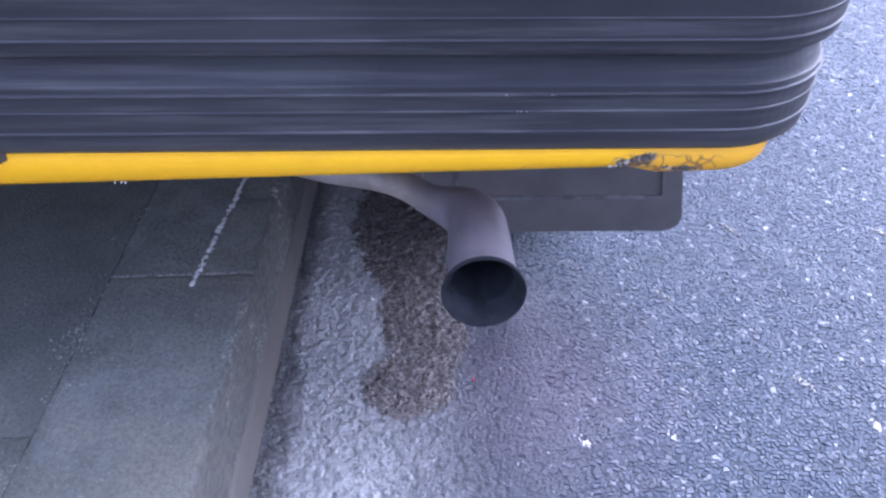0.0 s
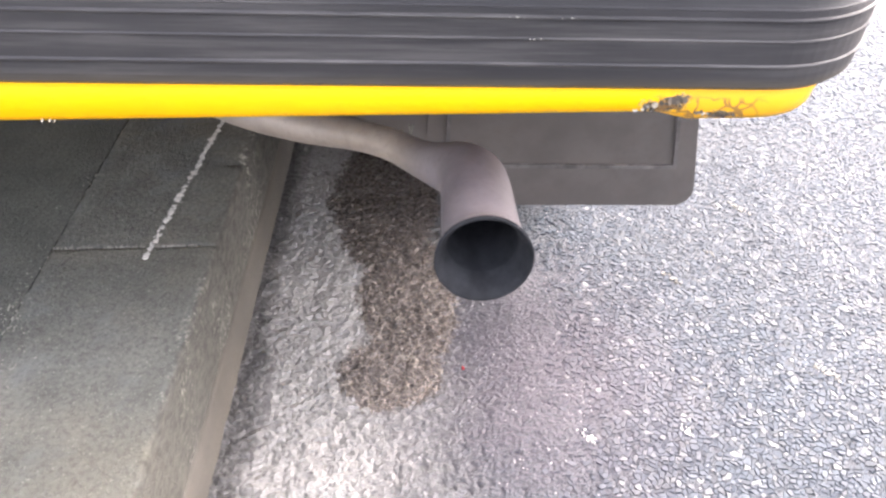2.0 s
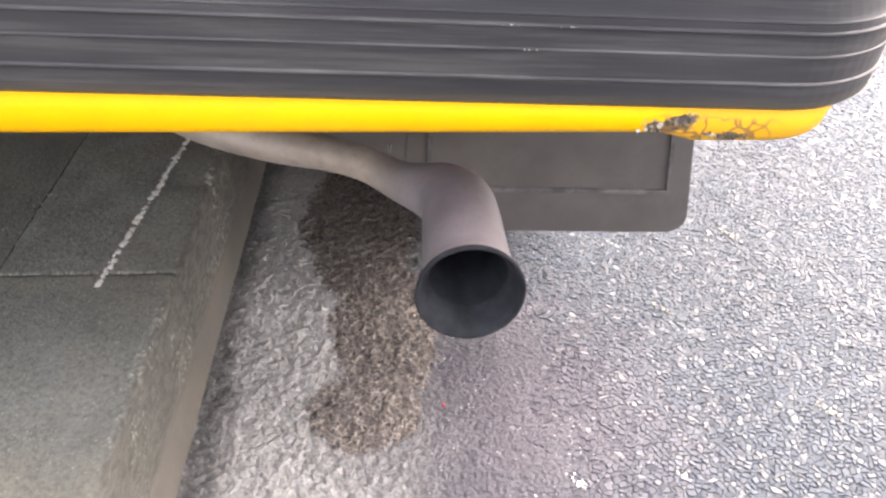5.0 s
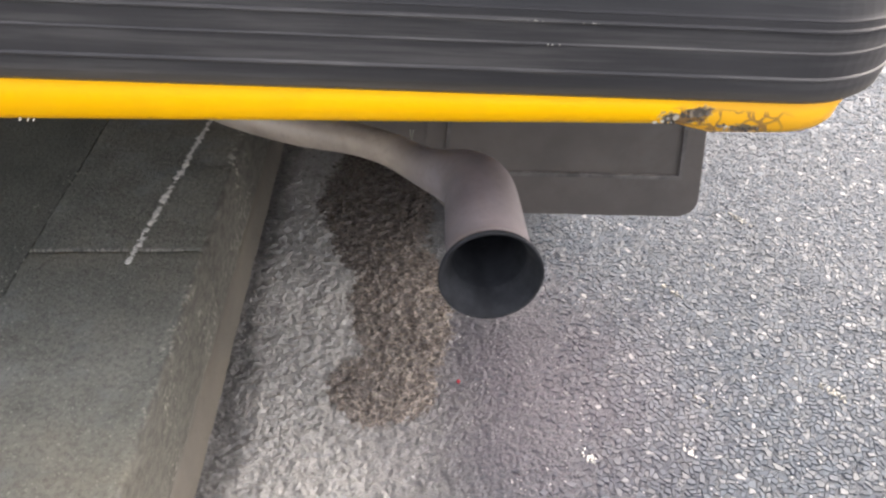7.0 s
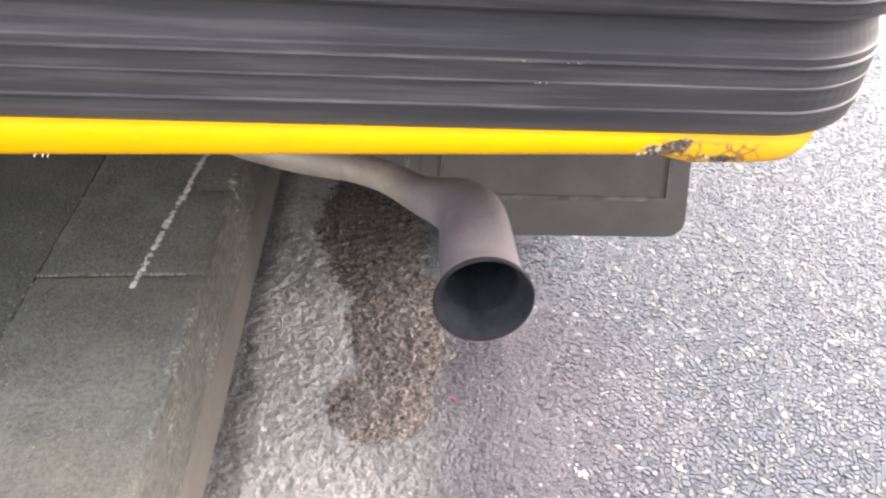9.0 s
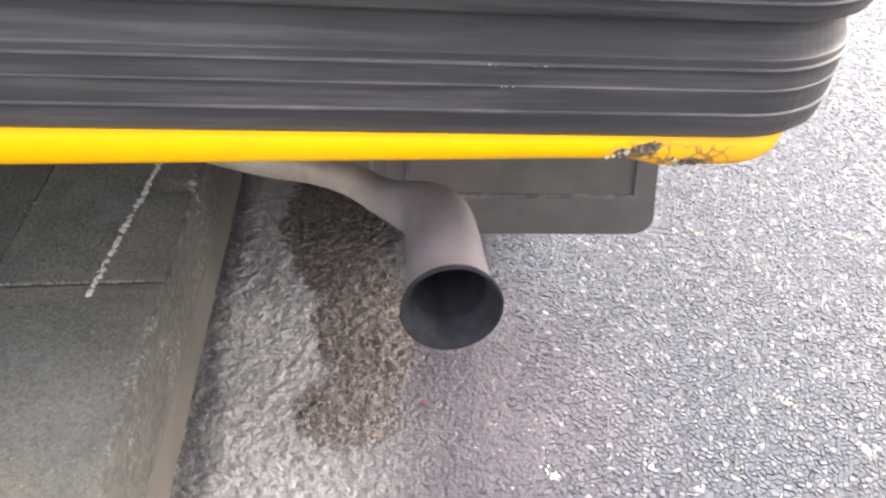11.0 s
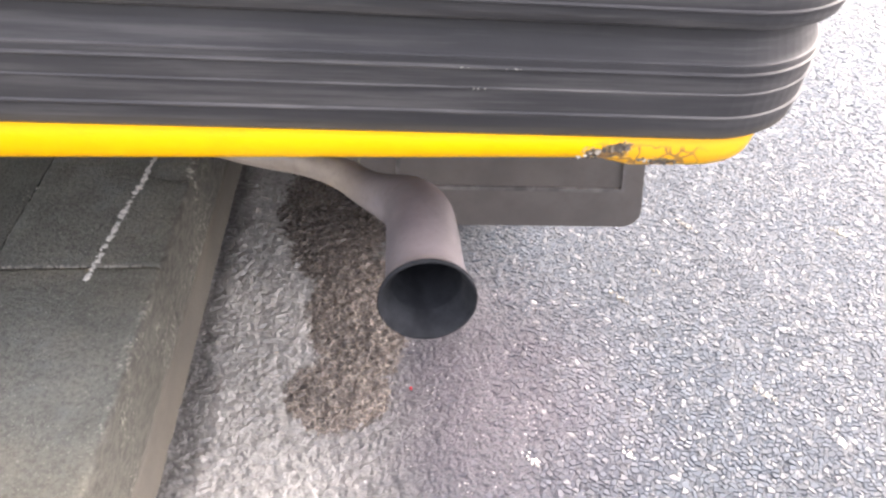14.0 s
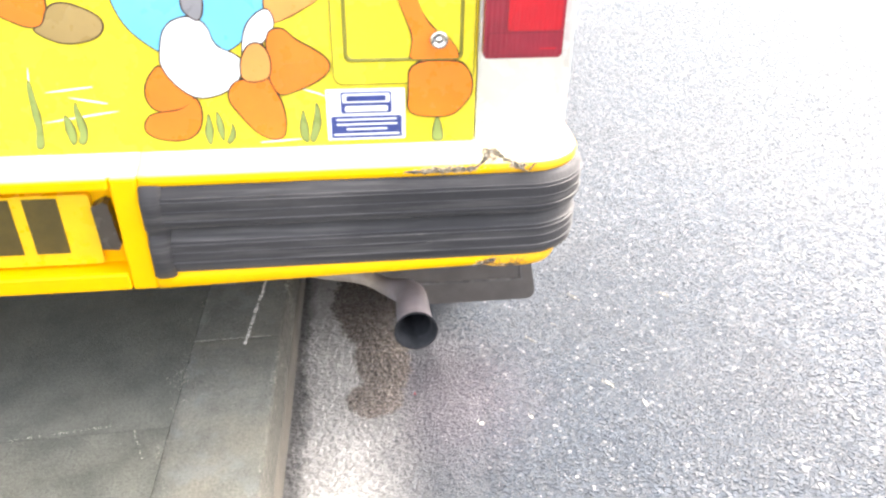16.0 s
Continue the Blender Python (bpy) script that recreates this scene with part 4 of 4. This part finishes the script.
# Maker's plate: plain bars only.
maker = part("maker_plate", slab_xz(round_rect(-0.0540, 0.5305, 0.0515, 0.6030, 0.002), PANEL - 0.0022, PANEL - 0.0003), M["plate"], van, "small white enamel plate with navy bars")
for x0, z0, x1, z1, m, lift in ((-0.039, 0.5665, 0.0285, 0.5965, "navy", 0), (-0.037, 0.5815, 0.0265, 0.5945, "plate", 1), (-0.0315, 0.5840, 0.021, 0.5915, "navy", 2), (-0.034, 0.5690, 0.0235, 0.5770, "plate", 1), (-0.053, 0.5310, 0.042, 0.5625, "navy", 0), (-0.046, 0.5565, 0.035, 0.5590, "plate", 1), (-0.046, 0.5495, 0.036, 0.5520, "plate", 1), (-0.033, 0.5425, 0.022, 0.5450, "plate", 1), (-0.050, 0.5350, 0.039, 0.5375, "plate", 1)):
    part("bar", slab_xz(round_rect(x0 + 0.0045, z0 + 0.0025, x1 + 0.0045, z1 + 0.0025, min(0.003, (z1 - z0) * 0.3)), PANEL - 0.0026 - 0.0004 * lift, PANEL - 0.0021), M[m], maker)
for x in (-0.0500, 0.0475):
    for z in (0.5345, 0.5990):
        part("rivet", tube([((x, PANEL - d, z), r, (0, -1, 0)) for d, r in ((0.002, 0.0016), (0.0030, 0.0014), (0.0034, 0.0001))], 10), M["chrome"], maker)


def soft_outline(points):
    """The outline rounded off by cutting its corners twice."""
    for _ in range(2):
        nxt = points[1:] + points[:1]
        points = [q for a, c in zip(points, nxt) for q in ((a[0] * 0.75 + c[0] * 0.25, a[1] * 0.75 + c[1] * 0.25), (a[0] * 0.25 + c[0] * 0.75, a[1] * 0.25 + c[1] * 0.75))]
    return points


def patch(outline, material, lift=0, name="painted_patch", edge=0.0019, line="line"):
    """A painted colour patch with a dark brush outline on the rear panel."""
    c = Vector((sum(p[0] for p in outline), sum(p[1] for p in outline))) / len(outline)
    y = PANEL - 0.0008 - 0.0004 * lift
    grown = []
    for p in outline:
        v = Vector(p) - c
        grown.append(tuple(c + v * (1 + edge / max(v.length, 0.004))))
    ob = part(name, slab_xz(outline, y - 0.0003, PANEL - 0.0002), material, van)
    part("outline", slab_xz(grown, y, PANEL - 0.0001), M[line], ob)
    return ob


patch(soft_outline([(-0.4468, 0.7149), (-0.4195, 0.6991), (-0.3992, 0.6905), (-0.383, 0.6957), (-0.3759, 0.7138), (-0.377, 0.74), (-0.4455, 0.7409)]), M["orange"], 0)
patch(soft_outline([(-0.3754, 0.7158), (-0.3563, 0.7208), (-0.3326, 0.7118), (-0.3182, 0.7027), (-0.315, 0.6903), (-0.3272, 0.6767), (-0.3584, 0.6703), (-0.3802, 0.6757), (-0.3996, 0.6892), (-0.3836, 0.6937)]), M["brown"], 1)
patch(soft_outline([(-0.3021, 0.7391), (-0.3004, 0.7193), (-0.2899, 0.6899), (-0.2674, 0.667), (-0.2442, 0.6521), (-0.2035, 0.6467), (-0.167, 0.659), (-0.1438, 0.6787), (-0.1311, 0.6996), (-0.119, 0.7167), (-0.1142, 0.7369)]), M["blue"], 0)
patch(soft_outline([(-0.1168, 0.7369), (-0.1227, 0.7133), (-0.1161, 0.6909), (-0.1005, 0.6956), (-0.0787, 0.7071), (-0.0556, 0.7192), (-0.0456, 0.7361)]), M["peach"], 2)
patch(soft_outline([(-0.2555, 0.6538), (-0.2456, 0.6912), (-0.2153, 0.7038), (-0.1934, 0.6923), (-0.1886, 0.6638), (-0.1642, 0.6539), (-0.1524, 0.6411), (-0.1681, 0.6113), (-0.1949, 0.5982), (-0.2216, 0.5967), (-0.2444, 0.6172), (-0.256, 0.6392)]), M["white"], 3)
patch(soft_outline([(-0.15, 0.6845), (-0.1325, 0.7052), (-0.1161, 0.7111), (-0.1101, 0.6887), (-0.126, 0.6697), (-0.1455, 0.652), (-0.1566, 0.6412)]), M["white"], 3)
patch(soft_outline([(-0.2182, 0.7315), (-0.1938, 0.7312), (-0.1961, 0.7062), (-0.2031, 0.696), (-0.2122, 0.7023), (-0.2201, 0.7114)]), M["grey"], 4)
patch(soft_outline([(-0.1226, 0.6818), (-0.1013, 0.6864), (-0.0887, 0.6704), (-0.0615, 0.6552), (-0.048, 0.643), (-0.0457, 0.6324), (-0.0567, 0.6197), (-0.0757, 0.6095), (-0.0984, 0.6008), (-0.1118, 0.5973), (-0.1228, 0.6116), (-0.124, 0.6418)]), M["orange"], 4)
patch(soft_outline([(-0.2581, 0.6429), (-0.2489, 0.6241), (-0.2198, 0.599), (-0.2329, 0.5838), (-0.2497, 0.5773), (-0.2741, 0.5804), (-0.2824, 0.597), (-0.281, 0.6122), (-0.2724, 0.6285)]), M["orange"], 1)
patch(soft_outline([(-0.2211, 0.5998), (-0.2149, 0.5793), (-0.22, 0.5547), (-0.2337, 0.5413), (-0.2527, 0.5371), (-0.2809, 0.5423), (-0.2918, 0.554), (-0.2867, 0.5698), (-0.2747, 0.5773), (-0.2494, 0.5788), (-0.2342, 0.5846)]), M["orange"], 2)
patch(soft_outline([(-0.1546, 0.6522), (-0.1453, 0.6658), (-0.1325, 0.6677), (-0.1232, 0.6566), (-0.1206, 0.6403), (-0.1239, 0.6215), (-0.1438, 0.6167), (-0.1584, 0.6209), (-0.1583, 0.639)]), M["peach"], 6)
patch(soft_outline([(-0.1577, 0.6209), (-0.1271, 0.6254), (-0.1221, 0.6115), (-0.1113, 0.5878), (-0.108, 0.5597), (-0.1121, 0.5384), (-0.1268, 0.5348), (-0.1481, 0.5464), (-0.167, 0.5737), (-0.1797, 0.5939), (-0.1736, 0.613)]), M["orange"], 5)
patch(soft_outline([(0.0389, 0.735), (0.0484, 0.7072), (0.0626, 0.6746), (0.0603, 0.6562), (0.0566, 0.6405), (0.1238, 0.6389), (0.1196, 0.6549), (0.1134, 0.6633), (0.1021, 0.6753), (0.0873, 0.6815), (0.0727, 0.7033), (0.0642, 0.7347)]), M["orange"], 9)
patch(soft_outline([(0.0566, 0.639), (0.1215, 0.6397), (0.1339, 0.6294), (0.1414, 0.6121), (0.1407, 0.5922), (0.128, 0.5755), (0.1159, 0.5636), (0.0886, 0.562), (0.0654, 0.5652), (0.0546, 0.5738), (0.0571, 0.5986)]), M["orange"], 10)
for sx, sz, sl, st in ((-0.372, 0.612, 0.030, 6), (-0.352, 0.596, 0.024, -12), (-0.365, 0.575, 0.050, 8), (-0.42, 0.62, 0.02, 80), (-0.118, 0.532, 0.03, 3), (-0.07, 0.600, 0.018, -20)):
    part("scuff", slab_xz(egg(sx, sz, sl, 0.0011, st, 0.0, 0.1, 16), PANEL - 0.0006, PANEL - 0.0002), M["pillar"], van)


patch(soft_outline([(-0.4194, 0.6258), (-0.4238, 0.6163), (-0.4252, 0.5823), (-0.4257, 0.5589), (-0.4343, 0.5335), (-0.4224, 0.5331), (-0.4188, 0.5586), (-0.4178, 0.5897), (-0.4178, 0.6161)]), M["green"], 0, "painted_blade", 0.0022, "olive")
patch(soft_outline([(-0.3882, 0.5787), (-0.3895, 0.5615), (-0.3879, 0.535), (-0.379, 0.5427), (-0.3814, 0.5691)]), M["green"], 0, "painted_blade", 0.0022, "olive")
patch(soft_outline([(-0.3698, 0.5951), (-0.375, 0.5845), (-0.3735, 0.561), (-0.3741, 0.549), (-0.3794, 0.5411), (-0.3713, 0.536), (-0.3646, 0.5503), (-0.3661, 0.5686), (-0.3692, 0.5828)]), M["green"], 0, "painted_blade", 0.0022, "olive")
patch(soft_outline([(-0.209, 0.5751), (-0.2126, 0.5552), (-0.2151, 0.5431), (-0.2106, 0.528), (-0.2063, 0.5428), (-0.2056, 0.563)]), M["green"], 0, "painted_blade", 0.0022, "olive")
patch(soft_outline([(-0.1979, 0.5764), (-0.1977, 0.5465), (-0.1922, 0.5323), (-0.1907, 0.5544), (-0.1936, 0.5706)]), M["green"], 0, "painted_blade", 0.0022, "olive")
patch(soft_outline([(-0.1789, 0.5605), (-0.1815, 0.5459), (-0.189, 0.5338), (-0.1834, 0.5311), (-0.1767, 0.5433)]), M["green"], 0, "painted_blade", 0.0022, "olive")
patch(soft_outline([(-0.0849, 0.5767), (-0.09, 0.5508), (-0.0891, 0.5342), (-0.0796, 0.528), (-0.0805, 0.5464), (-0.0827, 0.5669)]), M["green"], 0, "painted_blade", 0.0022, "olive")
patch(soft_outline([(-0.0678, 0.5865), (-0.0706, 0.5584), (-0.0792, 0.5338), (-0.072, 0.5277), (-0.0636, 0.5499), (-0.0627, 0.5743)]), M["green"], 0, "painted_blade", 0.0022, "olive")
patch(soft_outline([(0.0934, 0.5585), (0.0912, 0.5444), (0.0882, 0.5258), (0.1049, 0.5251), (0.1006, 0.544), (0.0981, 0.5567)]), M["green"], 0, "painted_blade", 0.0022, "olive")

# Exhaust: outlet pipe with a flared end, bending away under the van.
run = [(0.0826, 0.4485, 0.2502, 0.0309), (0.0829, 0.4520, 0.2507, 0.0294), (0.0833, 0.4570, 0.2514, 0.0278), (0.0836, 0.466, 0.2522, 0.0266), (0.0842, 0.482, 0.2536, 0.0260), (0.0854, 0.503, 0.2556, 0.0251), (0.0850, 0.522, 0.2568, 0.0240), (0.0780, 0.540, 0.2540, 0.0217), (0.0670, 0.556, 0.2488, 0.0180), (0.0520, 0.576, 0.2430, 0.0145), (0.0310, 0.607, 0.2380, 0.0130), (0.0020, 0.638, 0.2310, 0.0132), (-0.0460, 0.668, 0.2262, 0.0148), (-0.0990, 0.695, 0.2325, 0.0170), (-0.1430, 0.710, 0.2523, 0.0180), (-0.1866, 0.720, 0.2811, 0.0182), (-0.2500, 0.750, 0.3200, 0.0190), (-0.3000, 0.830, 0.3550, 0.0200), (-0.3100, 1.300, 0.3700, 0.0200)]
line = glide(run, 5)
rings = []
mouth = Vector((0.0822, 0.4430, 0.2490))
tilt = Vector((0.0, 0.996, -0.087))
way_in = Vector((0.065, 0.98, 0.19))
for k, r in ((0.0160, 0.0233), (0.0125, 0.0243), (0.0090, 0.0255), (0.0055, 0.0272), (0.0030, 0.0289), (0.0014, 0.0302), (0.0004, 0.0313), (0.0001, 0.0320), (0.0010, 0.0325), (0.0026, 0.0323), (0.0040, 0.0316)):
    c = mouth + way_in * k
    rings.append((TO_VAN @ c, r, tilt))
outer_rings = rings[-1:]
for i, p in enumerate(line):
    q = line[min(i + 1, len(line) - 1)] - line[max(i - 1, 0)]
    outer_rings.append((TO_VAN @ Vector(p[:3]), p[3], tilt.lerp(Vector(q[:3]).normalized(), min(1.0, i / 22))))
exhaust = part("exhaust_pipe", tube(outer_rings, 40), M["pipe"], van, "heat-stained steel exhaust pipe with flared outlet", True)
part("outlet", tube(rings, 40), M["soot"], exhaust, "dark sooty flared rim", True)
inner = [p for p in line if 0.485 < p[1] < 0.60 and p[0] > 0.03][::-1]
bore_rings = []
for i, p in enumerate(inner):
    q = inner[max(i - 1, 0)] - inner[min(i + 1, len(inner) - 1)]
    bore_rings.append((TO_VAN @ Vector(p[:3]), 0.0001 if i == 0 else min(p[3] * 0.86, 0.0205), tilt.lerp(Vector(q[:3]).normalized(), 1.0 - i / (len(inner) - 1))))
bore_rings += [(TO_VAN @ (mouth + way_in * 0.030), 0.0210, tilt), rings[0]]
part("bore", tube(bore_rings, 40), M["bore"], exhaust, "soot-black bore", True)
part("cable_tie", slab_xz([(0.0128, 0.2550), (0.0136, 0.2546), (0.0145, 0.2468), (0.0156, 0.2546), (0.0163, 0.2550), (0.0150, 0.2446), (0.0141, 0.2446)], 0.612, 0.6135), M["mortar"], van, "tiny pale tie end")

# Mud flap behind the wheel.
FY = 0.700


def splay(pts):
    pts = [(x - 0.22 * (z - 0.1115) * (x - 0.047) / 0.285, z) for x, z in pts]
    return [(0.978 * x + 0.0316 * z - 0.0201, 0.994 * z - 0.0022 * x + 0.0003) for x, z in pts]


edge = round_rect(0.047, 0.1115, 0.334, 0.42, 0.022, 7)
worn = [(0.047 + 0.038 * (1 - math.cos(k * math.pi / 10)), 0.1115 + 0.085 * (1 - math.sin(k * math.pi / 10))) for k in range(6)]
edge = [p for p in edge if not (p[0] < 0.075 and p[1] < 0.2)] + worn
edge.sort(key=lambda p: math.atan2(p[1] - 0.266, p[0] - 0.190))
mud = part("mud_flap", slab_xz(splay(edge), FY, FY + 0.008), M["flap"], van, "black rubber mud flap with raised panel, dusty")
o = splay(round_rect(0.067, 0.1585, 0.313, 0.30, 0.003, 2))
i_ = splay(round_rect(0.071, 0.1625, 0.309, 0.296, 0.002, 2))
no = len(o)
mv = [(x, FY - 0.0003, z) for x, z in o] + [(x, FY - 0.0035, z) for x, z in o] + [(x, FY - 0.0035, z) for x, z in i_] + [(x, FY - 0.0003, z) for x, z in i_]
part("raised_rib", (mv, [(k * no + i, k * no + (i + 1) % no, (k + 1) * no + (i + 1) % no, (k + 1) * no + i) for k in range(3) for i in range(no)]), M["scuffed"], mud, "scuffed pale rib edge")
# Added plate, not a known part: keeps the gap beside the flap brown.
part("fill_plate", slab_xz([(0.034, 0.42), (0.034, 0.150), (0.000, 0.186), (-0.040, 0.215), (-0.090, 0.243), (-0.120, 0.270), (-0.130, 0.42)], FY + 0.002, FY + 0.007), M["flap"], van, "added dark plate filling the gap beside the mud flap")


def wheel(x, y, ground):
    rad, w = 0.318, 0.19
    prof = [(0.20, -0.5), (0.27, -0.52), (0.305, -0.46), (0.318, -0.36), (0.318, 0.36), (0.305, 0.46), (0.27, 0.52), (0.20, 0.5)]
    c = Vector((x, y, ground + rad - 0.004))
    ty = part("wheel", tube([(c + Vector((s * w, 0, 0)), r, (1, 0, 0)) for r, s in prof], 40), M["tyre"], van, "black tyre on steel rim", True)
    part("rim", tube([(c + Vector((s * w, 0, 0)), r, (1, 0, 0)) for r, s in ((0.205, 0.48), (0.19, 0.44), (0.17, 0.10), (0.06, 0.12), (0.05, 0.2), (0.001, 0.2))], 36), M["steel"], ty)


for wx, wz in ((0.150, 0.0120), (-1.37, 0.0525)):
    for wy in (1.06, 3.95):
        wheel(wx, wy, wz)
